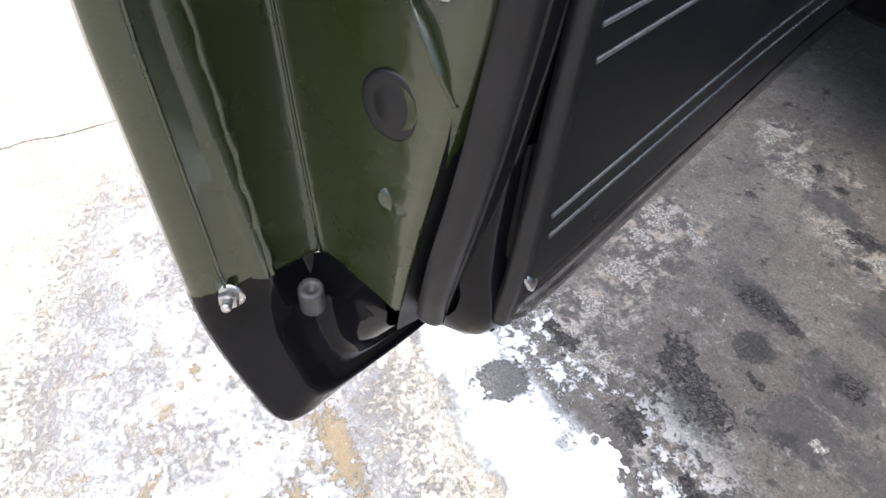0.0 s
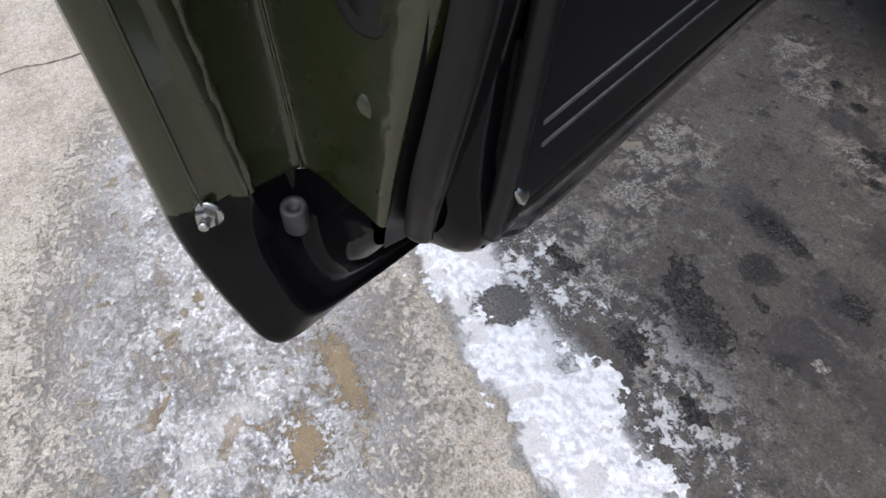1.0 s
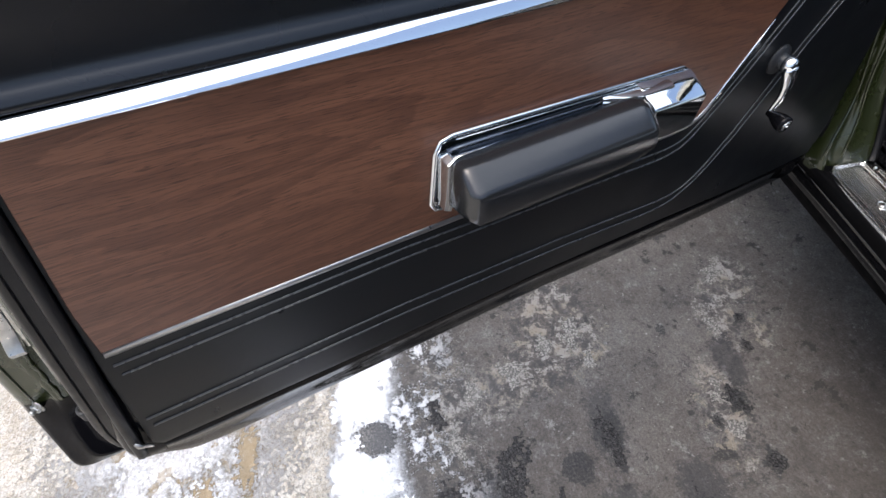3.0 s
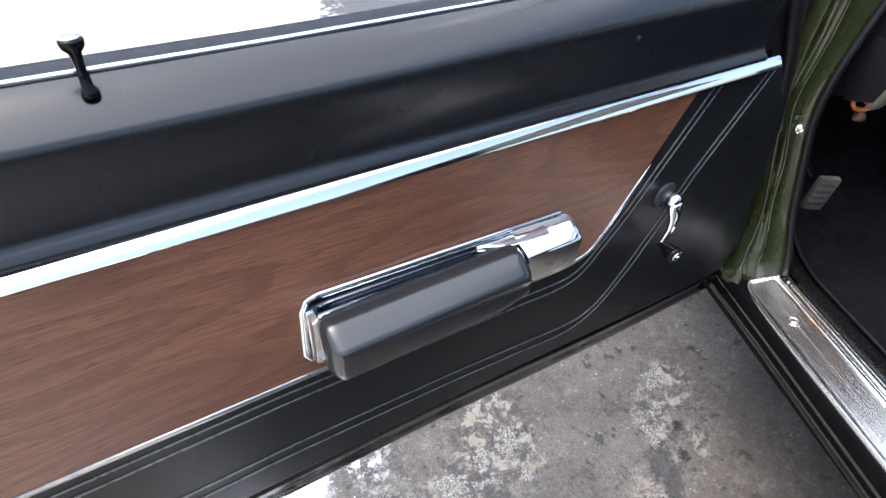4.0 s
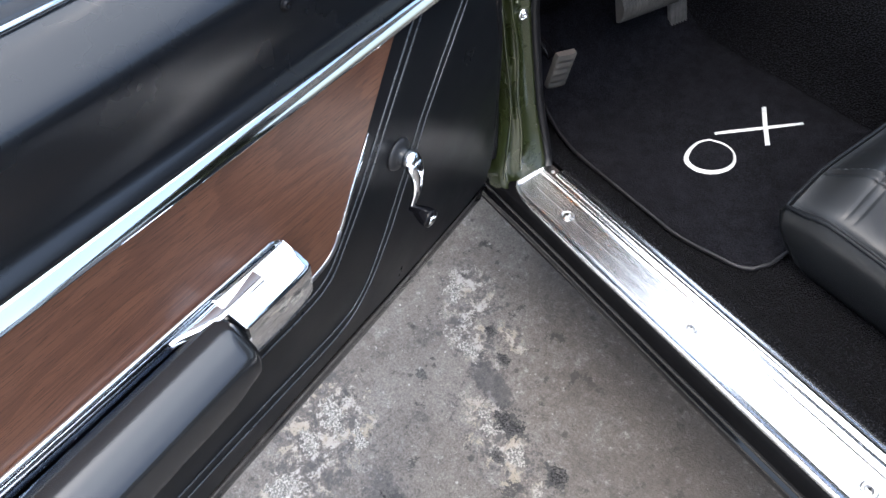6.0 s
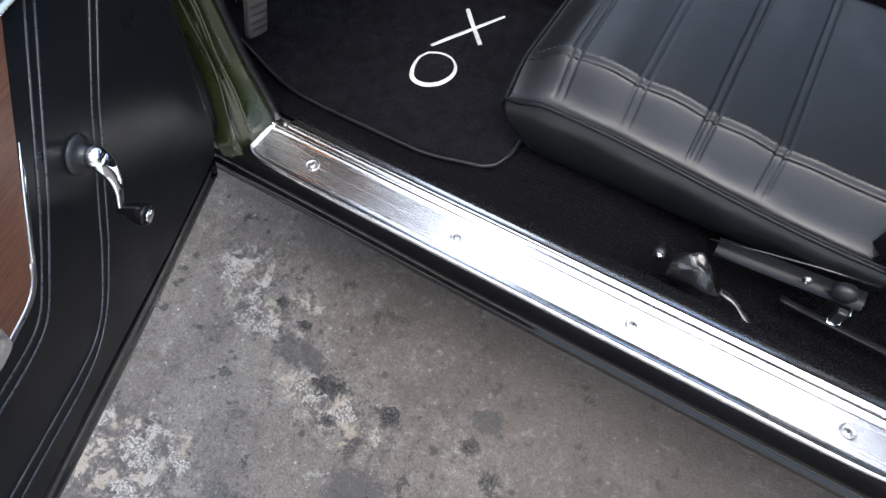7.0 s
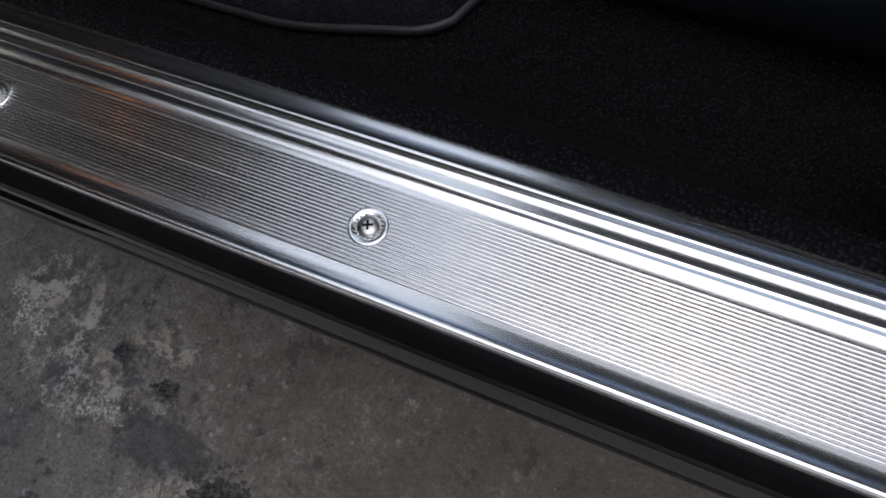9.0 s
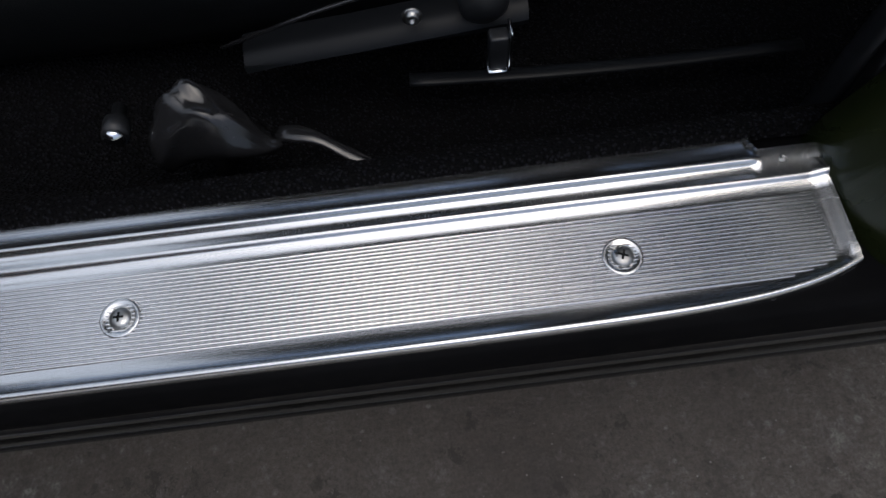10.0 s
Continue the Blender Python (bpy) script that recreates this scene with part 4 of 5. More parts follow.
for dx in (0.0, 0.017):
    groove([(1.268 - dx * 0.2, 0.117 - dx), (0.95, 0.120 - dx), (0.70, 0.115 - dx)] + smooth_line([(0.60, 0.110 - dx * 0.9), (0.53, 0.108 - dx * 0.9), (0.492 - dx * 0.3, 0.117 - dx * 0.8), (0.460 - dx * 0.55, 0.150 - dx * 0.45), (0.420 - dx * 0.8, 0.202 - dx * 0.2)], 16) + [(0.309 - dx, 0.371)])
for dx in (0.0, 0.019):
    groove([(1.266 - dx * 0.2, 0.014 - dx * 0.85), (0.95, 0.018 - dx), (0.70, 0.010 - dx)] + smooth_line([(0.58, 0.002 - dx), (0.50, -0.003 - dx), (0.452, 0.002 - dx * 0.8), (0.415 - dx * 0.4, 0.028 - dx * 0.5), (0.375 - dx * 0.8, 0.082 - dx * 0.2)], 16) + [(0.292 - dx * 0.9, 0.222), (0.186 - dx * 0.9, 0.371)])

# wood inlay and its mouldings
corner = smooth_line([(0.462, 0.176), (0.474, 0.158), (0.494, 0.146), (0.530, 0.141)], 8)
wd = [(1.2755, 0.3784), (1.2755, 0.2), (1.271, 0.141)] + corner[::-1] + [(0.3408, 0.3784)]
part("wood_inlay", prism(wd, 0.001, -0.0014, 0.0006, 1), wood, door, "walnut grain inlay panel", 30)
low = [V(p, q - 0.0035, 0.0012) for p, q in [(1.270, 0.141), (1.0, 0.141), (0.7, 0.141)] + corner[::-1]]
part("lower_moulding", tube(low, 0.0042, 8, None, 0.6), dull_metal, door, "thin bright moulding")
part("slant_moulding", tube([V(p - 0.003, q, 0.0015) for p, q in [(0.494, 0.146), (0.474, 0.158), (0.462, 0.176), (0.42, 0.245), (0.402, 0.276)]], [0.0008, 0.002, 0.0034, 0.0032, 0.0008], 8, None, 0.7), chrome, door, "bright moulding along the slanted edge")
rows = []
for p in (0.172, 0.178, 0.5, 0.8, 0.95, 1.1, 1.2, 1.272, 1.280):
    slim = 1 - 0.30 * smoothstep(0.80, 1.25, p)
    rows.append([V(p, 0.3780 + (q - 0.3780) * slim, w) for q, w in ((0.3780, -0.001), (0.3780, 0.0078), (0.3786, 0.0090), (0.3798, 0.0094), (0.3822, 0.0082), (0.3855, 0.0060), (0.3888, 0.0036), (0.3915, 0.0012), (0.3930, -0.001))])
part("chrome_strip", loft(rows, True), chrome, door, "broad chromed trim strip", 40)

# armrest: chromed bezel, padded rest, lever
bez = [(0.553, 0.232), (0.558, 0.247), (0.566, 0.251), (0.905, 0.262), (0.918, 0.258), (0.924, 0.245), (0.925, 0.178), (0.919, 0.168), (0.905, 0.166), (0.566, 0.166), (0.556, 0.172)]
arm = part("armrest_bezel", prism(bez, 0.0, -0.004, 0.002, 2), chrome, door, "chromed armrest bezel", 40)
rim = [Vector((a, b3, -0.0045)) for a, b3 in bez]
part("bezel_rim", tube(rim + rim[:2], 0.0031, 8), chrome, door, "rounded chrome rim")
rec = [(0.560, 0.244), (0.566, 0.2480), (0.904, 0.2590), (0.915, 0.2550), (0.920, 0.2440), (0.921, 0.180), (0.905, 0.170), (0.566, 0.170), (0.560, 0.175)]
# recess colour far darker than the rim's chrome
part("bezel_recess", prism(rec, -0.003, -0.0054, 0.0003, 1), recess_metal, door, "dark metal recess")
part("recess_line", tube([V(p, 0.2445 + 0.0105 * (p - 0.58) / 0.32 + 0.001, 0.0056) for p in (0.60, 0.75, 0.90)], 0.0007, 6), chrome, door, "fine bright line")


rows = []
for i in range(33):
    t = i / 32
    p = 0.915 - 0.262 * t
    end = min(t, 1 - t) * 0.262
    e = 0.0 if end > 0.012 else (1 - math.sqrt(max(0.0, 1 - (1 - end / 0.012) ** 2)))
    top = 0.2475 + 0.001 * t
    bot = 0.188 + 0.012 * smoothstep(0.8, 1.0, t) + 0.002 * t
    sec = [(0.012, bot - 0.010), (0.012, top - 0.012), (0.016, top - 0.003), (0.024, top - 0.0005), (0.034, top - 0.0003), (0.041, top - 0.0012), (0.0465, top - 0.0038), (0.0555, top - 0.0105), (0.0628, top - 0.0162), (0.0660, top - 0.0188), (0.0680, top - 0.0215), (0.0692, top - 0.0260), (0.0715, bot + 0.012), (0.0705, bot + 0.004), (0.066, bot + 0.001), (0.060, bot), (0.04, bot - 0.003)]
    rows.append([V(p, 0.222 + (q - 0.222) * (1 - 0.16 * e), 0.012 + (w - 0.012) * (1 - 0.14 * e)) for w, q in sec])
part("armrest_pad", loft(rows, True), pad_vinyl, door, "black padded vinyl armrest", 60)
rows = []
for i in range(13):
    t = i / 12
    p = 0.912 - 0.29 * t
    rows.append([V(p, q - 0.004 * t, w) for q, w in ((0.2360, 0.009), (0.2425, 0.0125), (0.2460, 0.0165), (0.2462, 0.0195), (0.2440, 0.0228), (0.2380, 0.0230), (0.2350, 0.009))])
part("armrest_cap", loft(rows, True), chrome, door, "chromed strip along the armrest")
part("armrest_end", prism([(0.910, 0.176), (0.919, 0.180), (0.921, 0.243), (0.914, 0.248), (0.908, 0.243)], -0.004, -0.026, 0.004, 2), chrome, door, "chromed armrest end", 40)
# release lever: a flat tongue that steps up into a crisp square grip
rows = []
for p in (0.700, 0.690, 0.675, 0.655, 0.635, 0.620, 0.600):
    d = 0.010 + 0.016 * smoothstep(0.700, 0.655, p)
    rows.append([V(p, q, w) for q, w in ((0.2470, 0.004), (0.2485, 0.008), (0.2482, d * 0.8), (0.2465, d), (0.2405, d), (0.2395, 0.004))])
lever = part("door_lever", loft(rows, True), chrome, door, "chromed inside door release lever", 35)
rows = []
for p, a in ((0.6480, 0.90), (0.6470, 0.97), (0.6450, 1.0), (0.600, 1.0), (0.575, 0.985), (0.560, 0.965), (0.5555, 0.945), (0.5535, 0.90)):
    d, hgt = 0.046 * a, 0.066 * a
    top = 0.2510 - 0.004 * (0.6285 - p) / 0.075
    rows.append([V(p, q, w) for q, w in ((top - 0.002, 0.004), (top, 0.008), (top - 0.0030, d * 0.40), (top - 0.0135, d - 0.0032), (top - 0.0152, d - 0.0012), (top - 0.0175, d), (top - hgt + 0.004, d - 0.0030), (top - hgt + 0.001, d - 0.0045), (top - hgt, d - 0.0075), (top - hgt, 0.004))])
part("grip", loft(rows, True), chrome, lever, "square polished grip", 30)

# window crank
HC = (0.340, 0.203)
crank = part("crank_escutcheon", disc(V(HC[0], HC[1], 0.0), (0, 0, -1), [(0.023, 0), (0.022, 0.003), (0.017, 0.006), (0.013, 0.007), (0.011, 0.012), (0.0001, 0.012)], 28), plastic, door, "dark crank escutcheon")
part("crank_hub", disc(V(HC[0], HC[1], 0.006), (0, 0, -1), [(0.0125, 0), (0.0135, 0.012), (0.012, 0.020), (0.007, 0.024), (0.0001, 0.0245)], 24), chrome, door)
ax = along([V(HC[0], HC[1], 0.022), V(HC[0] - 0.001, HC[1] - 0.020, 0.028), V(HC[0] + 0.004, HC[1] - 0.042, 0.032), V(HC[0] + 0.009, HC[1] - 0.062, 0.030), V(HC[0] + 0.011, HC[1] - 0.069, 0.030)], 14)
part("crank_arm", tube(ax, [0.0135, 0.0140, 0.0136, 0.0124, 0.0108, 0.0092, 0.0082, 0.0074, 0.0066, 0.0060, 0.0056, 0.0054, 0.0054, 0.0058, 0.0058], 10, None, 0.7), chrome, door)
KC = (HC[0] + 0.011, HC[1] - 0.069)
part("crank_knob", disc(V(KC[0], KC[1], 0.028), (0.05, -0.1, -1), [(0.006, 0), (0.0065, 0.008), (0.009, 0.012), (0.0125, 0.022), (0.0135, 0.030), (0.0125, 0.034), (0.009, 0.0345), (0.0001, 0.0335)], 24), gloss_black, door, "black plastic crank knob")
part("knob_cap", disc(V(KC[0], KC[1], 0.028) + Vector((0.05, -0.1, -1)).normalized() * 0.0345, (0.05, -0.1, -1), [(0.0085, 0), (0.007, 0.0015), (0.0001, 0.002)], 20), chrome, door, "bright knob cap")

# lock button
LKP, LKQ, LKW = 1.051, 0.5035, -0.0315
part("lock_button", disc(V(LKP, LKQ, LKW), (0.05, 1, 0.10), [(0.0068, -0.004), (0.0068, 0.001), (0.0060, 0.003), (0.0042, 0.006), (0.0036, 0.022), (0.0046, 0.030), (0.0080, 0.034), (0.0090, 0.038), (0.0085, 0.040), (0.0001, 0.0405)], 18), gloss_black, door, "black push-down lock button")
part("button_cap", disc(V(LKP, LKQ, LKW) + Vector((0.05, 1, 0.10)).normalized() * 0.0402, (0.05, 1, 0.10), [(0.0080, 0), (0.0070, 0.0016), (0.0001, 0.0022)], 18), zinc, door, "pale button tip")

# lock edge: pressed olive sheet with a channel, flange and skin hem
LQ = [-0.062, -0.03, 0.0, 0.03, 0.06, 0.09, 0.12, 0.16, 0.20, 0.25, 0.30, 0.36, 0.42, 0.47, 0.52]


def edge_row(q, drop=0.0):
    """Cross-section of the lock edge: (p, w) from the seal to the skin hem."""
    rise = min(1.0, max(0.0, (q + 0.065) / 0.17))
    sh = 0.030 * rise
    low = smoothstep(0.17, -0.085, q) * 0.034
    return [(1.284, -0.014), (1.300, -0.018 - low), (1.3150, -0.019 - low), (1.3190, -0.0225 - low), (1.3190, -0.027 - low), (1.3175, -0.038 - low), (1.316, -0.075 - low * 0.6), (1.3155, -0.100 - sh * 0.6), (1.3145, -0.116 - sh), (1.3165, -0.1235 - sh),
            (1.323, -0.1255 - sh), (1.338 + 0.10 * sh, -0.127 - sh * 0.8), (1.350 + 0.5 * sh, -0.1275 - sh * 0.6), (1.354 + 0.75 * sh, -0.1265 - sh * 0.5), (1.358 + 0.75 * sh, -0.130 - sh * 0.5), (1.361 + 0.75 * sh, -0.1335 - sh * 0.4), (1.378 + 0.5 * sh, -0.1345 - sh * 0.3), (1.390 + 0.4 * sh, -0.1405 - sh * 0.3), (1.394 + 0.4 * sh, -0.1455 - sh * 0.3), (1.3935 + 0.4 * sh, -0.1520 - sh * 0.3), (1.385, -0.157 - sh * 0.3), (1.25, -0.166 - sh * 0.3)]


part("lock_edge", loft([[V(p, q, w) for p, w in edge_row(q)] for q in LQ]), green, door, "olive painted lock edge with pressed channel")
for idx, r in ((9, 0.0014), (16, 0.0012)):
    part("pressed_ridge", tube([V(edge_row(q)[idx][0], q, edge_row(q)[idx][1] + 0.0004) for q in LQ], r, 6), green, door)
bead = [-0.060 + 0.005 * i for i in range(116)]
part("sealer_bead", tube([V(edge_row(q)[12][0] + 0.0006 * math.sin(q * 190), q, edge_row(q)[12][1]) for q in bead], [0.0030 + 0.0007 * math.sin(q * 260) + 0.0004 * math.sin(q * 610) for q in bead], 8), green, door, "brushed seam sealer, painted olive")

# dipped lower corner: hem, raised rim, bowl, wall up to the seal
hem = along([V(1.394, -0.0625, -0.1455), V(1.389, -0.105, -0.135), V(1.382, -0.142, -0.117), V(1.3755, -0.1655, -0.1035), V(1.362, -0.1745, -0.0985), V(1.33, -0.1775, -0.099), V(1.27, -0.180, -0.100), V(1.20, -0.180, -0.100), V(1.12, -0.180, -0.100)], 48)
bowl = along([V(1.3145, -0.0625, -0.122), V(1.319, -0.085, -0.116), V(1.322, -0.108, -0.108), V(1.320, -0.126, -0.101), V(1.312, -0.137, -0.096), V(1.296, -0.146, -0.094), V(1.25, -0.158, -0.094), V(1.19, -0.165, -0.095), V(1.12, -0.168, -0.096)], 48)
neck = along([V(1.316, -0.0625, -0.062), V(1.316, -0.070, -0.064), V(1.315, -0.080, -0.066), V(1.312, -0.090, -0.068), V(1.305, -0.100, -0.070), V(1.288, -0.112, -0.074), V(1.25, -0.128, -0.080), V(1.19, -0.140, -0.085), V(1.12, -0.15, -0.088)], 48)
TOPROW = [(1.25, -0.166), (1.385, -0.157), (1.3935, -0.152), (1.394, -0.1455), (1.390, -0.1405), (1.378, -0.1345), (1.361, -0.1335), (1.358, -0.130), (1.354, -0.1265), (1.350, -0.1275), (1.323, -0.1255), (1.3150, -0.119), (1.3155, -0.100), (1.316, -0.085), (1.3175, -0.066)]
rows = []
for step, (h, bw, nk) in enumerate(zip(hem, bowl, neck)):
    mid = lambda t: h + (bw - h) * t
    lift = Vector((0.6, -0.2, -0.75))
    back = Vector((-0.012, 0.004, 0.010))
    rows.append([h + back * 2.0, h + back * 0.55, h + Vector((0.001, -0.002, 0.004)), h, mid(0.10) + lift * 0.002, mid(0.36) + lift * 0.0035, mid(0.44) + lift * 0.0065, mid(0.50) + lift * 0.0072, mid(0.56) + lift * 0.0050, mid(0.66) - lift * 0.002, mid(0.85) - lift * 0.002, bw, bw + (nk - bw) * 0.15 + lift * 0.002, bw + (nk - bw) * 0.5, nk])
    f = smoothstep(0, 9, step)
    rows[-1] = [V(a, -0.0605 - 0.0035 * step, w).lerp(r, f) for (a, w), r in zip(TOPROW, rows[-1])]
part("door_foot", loft(rows), gloss_black, door, "glossy black dipped lower corner")
part("drain_bumper", disc(V(1.336, -0.072, -0.111), (-0.12, -1, 0.1), [(0.0032, 0.004), (0.0036, 0.0), (0.0078, 0.0), (0.0082, 0.002), (0.0082, 0.020), (0.0068, 0.0225), (0.0001, 0.0225)], 20), grey_rubber, door, "grey rubber bumper")
nut_axis = Vector((0.75, 0.05, -0.66))
nut_at = V(1.377, -0.064, -0.1335)
part("nut_washer", disc(nut_at, nut_axis, [(0.0088, 0), (0.0088, 0.0012), (0.0072, 0.0020), (0.0001, 0.0020)], 26), zinc, door, "zinc plated washer")
part("hex_nut", disc(nut_at + nut_axis * 0.002, nut_axis, [(0.0064, 0), (0.0064, 0.0035), (0.0056, 0.0048), (0.0001, 0.0048)], 6), zinc, door, "zinc plated nut", 30)
part("stud", disc(nut_at + nut_axis * 0.006, nut_axis, [(0.0030, 0), (0.0030, 0.0055), (0.0024, 0.0065), (0.0001, 0.0065)], 14), zinc, door, "threaded stud end")
part("rubber_plug", disc(V(1.3155, 0.068, -0.068), (1, 0.03, -0.1), [(0.0175, 0), (0.0175, 0.002), (0.0155, 0.0035), (0.0120, 0.002), (0.0085, 0.003), (0.0001, 0.004)], 28), rubber, door, "round rubber plug")
part("access_plug", disc(V(1.3155, 0.012, -0.070), (1, 0.03, -0.1), [(0.008, 0), (0.007, 0.002), (0.003, 0.003), (0.0001, 0.003)], 16), green, door)
# black weather seal along the lock edge
rows = []
spine = along([(0.50, 1.297, -0.008), (0.30, 1.297, -0.009), (0.16, 1.298, -0.012), (0.08, 1.299, -0.018), (0.03, 1.300, -0.024), (0.0, 1.301, -0.0285), (-0.022, 1.301, -0.032), (-0.046, 1.300, -0.036), (-0.064, 1.297, -0.039), (-0.079, 1.295, -0.040)], 60)
for q, pc, wc in spine:
    foot = 1 - 0.12 * smoothstep(0.0, -0.06, q) - 0.75 * smoothstep(-0.066, -0.0792, q)
    a, h = 0.0165 * foot, 0.0085 * (0.35 + 0.65 * foot)
    rows.append([V(pc + u * a, q, wc + v * h) for u, v in ((-1, -0.9), (-1, 0.2), (-0.93, 0.75), (-0.75, 0.98), (-0.5, 0.98), (-0.42, 0.80), (-0.34, 0.98), (-0.05, 1.0), (0.30, 0.98), (0.38, 0.78), (0.46, 0.95), (0.70, 0.86), (0.88, 0.55), (0.97, 0.1), (1.0, -0.4), (0.95, -0.9))])
part("seal_carrier", loft([[V(1.272, q, wc + 0.004), V(1.284, q, wc - 0.003), V(1.300, q, wc - 0.010), V(1.3185, q, wc - 0.014)] for q, pc, wc in spine]), rubber, door, "black seal carrier strip")
part("edge_seal", loft(rows, True), rubber, door, "ribbed black rubber weather seal", 45)
rows = []
for p, dw, dq in ((1.262, 0.0, 0.0), (1.275, 0.0, 0.0), (1.286, -0.001, 0.001), (1.294, -0.004, 0.004), (1.300, -0.010, 0.009), (1.304, -0.020, 0.016)):
    rows.append([V(p, q + dq, w + dw) for q, w in ((0.06, -0.010), (0.0, -0.010), (-0.030, -0.007), (-0.052, -0.0025), (-0.064, -0.0040), (-0.073, -0.0085), (-0.080, -0.017), (-0.084, -0.028), (-0.086, -0.045))])
part("corner_sheet", loft(rows), gloss_black, door, "black rolled lower corner")
sp = [V(1.287, q, 0.0 - 0.004 * smoothstep(0.0, -0.06, q)) for q in (0.50, 0.36, 0.2, 0.05, -0.02, -0.045, -0.052)]
part("panel_bead", tube(sp, 0.0065, 8), rubber, door, "black edge bead")

part("corner_clip", tube([V(1.288, -0.012, 0.004), V(1.283, -0.020, 0.007), V(1.276, -0.026, 0.005), V(1.272, -0.034, 0.004)], [0.0015, 0.0035, 0.004, 0.0015], 6, None, 0.5), zinc, door, "bright crumpled clip")
# latch
lb = prism([(0.030, 0.252), (0.034, 0.262), (0.092, 0.226), (0.100, 0.212), (0.098, 0.150), (0.084, 0.134), (0.050, 0.130), (0.030, 0.150)], 1.316, 1.324, 0.002, 2)
part("latch_plate", lb, zinc, door, "zinc plated latch plate", 40, Matrix(((0, 0, 1, 0), (0, 1, 0, 0), (1, 0, 0, 0), (0, 0, 0, 1))))
part("latch_case", prism([(0.036, 0.246), (0.088, 0.216), (0.092, 0.196), (0.060, 0.186), (0.036, 0.200)], 1.322, 1.346, 0.007, 3), zinc, door, "zinc plated latch case", 40, Matrix(((0, 0, 1, 0), (0, 1, 0, 0), (1, 0, 0, 0), (0, 0, 0, 1))))
LM = Matrix(((0, 0, 1, 0), (0, 1, 0, 0), (1, 0, 0, 0), (0, 0, 0, 1)))
part("latch_step", prism([(0.038, 0.186), (0.062, 0.180), (0.090, 0.186), (0.094, 0.160), (0.080, 0.142), (0.056, 0.138), (0.040, 0.152)], 1.323, 1.329, 0.002, 2), zinc, door, "pressed latch step", 40, LM)
part("latch_jaw", prism([(0.034, 0.196), (0.046, 0.190), (0.049, 0.176), (0.044, 0.158), (0.036, 0.146), (0.028, 0.144), (0.024, 0.152), (0.032, 0.164), (0.034, 0.178)], 1.326, 1.339, 0.002, 2), zinc, door, "curved latch jaw", 40, LM)
part("latch_tooth", prism([(0.052, 0.172), (0.062, 0.176), (0.067, 0.166), (0.060, 0.157), (0.051, 0.161)], 1.327, 1.345, 0.002, 2), zinc, door, "latch tooth", 40, LM)
part("latch_tooth", prism([(0.056, 0.152), (0.068, 0.155), (0.071, 0.144), (0.062, 0.134), (0.053, 0.140)], 1.324, 1.342, 0.002, 2), zinc, door, "latch tooth", 40, LM)
part("latch_tooth", prism([(0.071, 0.178), (0.081, 0.178), (0.084, 0.168), (0.076, 0.163), (0.069, 0.168)], 1.325, 1.336, 0.002, 2), zinc, door, "latch tooth", 40, LM)
part("latch_pawl", tube([V(1.337, 0.196, -0.075), V(1.340, 0.182, -0.080), V(1.339, 0.166, -0.079), V(1.335, 0.150, -0.083)], [0.002, 0.0035, 0.0035, 0.002], 8), zinc, door, "bright pawl edge")
part("latch_spring", tube([V(1.332 + 0.004 * math.cos(a * 0.9), 0.150 + 0.003 * math.sin(a * 0.9), -0.070 - 0.0016 * a) for a in range(12)], 0.0011, 5), zinc, door, "small coil spring")
part("pressed_brace", tube([V(1.3175, 0.128, -0.066), V(1.318, 0.113, -0.052), V(1.318, 0.098, -0.041), V(1.317, 0.084, -0.031)], [0.001, 0.0045, 0.005, 0.003], 8, None, 0.5), green, door, "pressed diagonal brace")
for q, w in ((0.262, -0.052), (0.128, -0.044), (0.21, -0.030)):
    bolt(V(1.314, q, w), (1, 0, -0.1), 0.0045, "latch_screw", zinc, door)


# ---------------------------------------------------------------- cabin
seat = thing("bucket_seat", (0.66, 0.513, 0.29), "black leather bucket seat with stitched pleats", "car seat")
so = Vector((0.66, 0.52, 0.29))


def cushion_z(x, y):
    """Height of the seat top."""
    e = smoothstep(0.255, 0.33, y) * smoothstep(0.80, 0.72, y)
    f = smoothstep(0.345, 0.42, x)
    z = 0.482 + 0.062 * e * (0.55 + 0.45 * f) + 0.020 * f - 0.046 * smoothstep(0.42, 0.95, x)
    return z


SX = [0.430, 0.545, 0.662, 0.775]


def seat_z(x, y):
    """The pleated top: double seams across, one seam along the bolster, soft pillows between."""
    z = cushion_z(x, y)
    xs = x + 0.02 * (y - 0.3)
    z += 0.0045 * smoothstep(0.0, 0.055, min(abs(xs - s) for s in SX)) * smoothstep(0.255, 0.29, y)
    for s in SX:
        for d in (-0.007, 0.007):
            z -= (0.0042 if s == 0.662 else 0.0026) * math.exp(-((xs - s - d) / 0.0026) ** 2) * smoothstep(0.262, 0.28, y)
    return z - 0.0045 * math.exp(-((y - 0.318) / 0.0042) ** 2)


rows = []
NX, NY = 300, 120
for i in range(NX + 1):
    x = 0.350 + 0.64 * i / NX
    rows.append([Vector((x, y, seat_z(x, y))) - so for y in (0.252 + 0.10 * j / 60 if j < 60 else 0.352 + 0.43 * (j - 60) / 60 for j in range(NY + 1))])
part("cushion_top", loft(rows), leather, seat, "pleated black leather seat top")


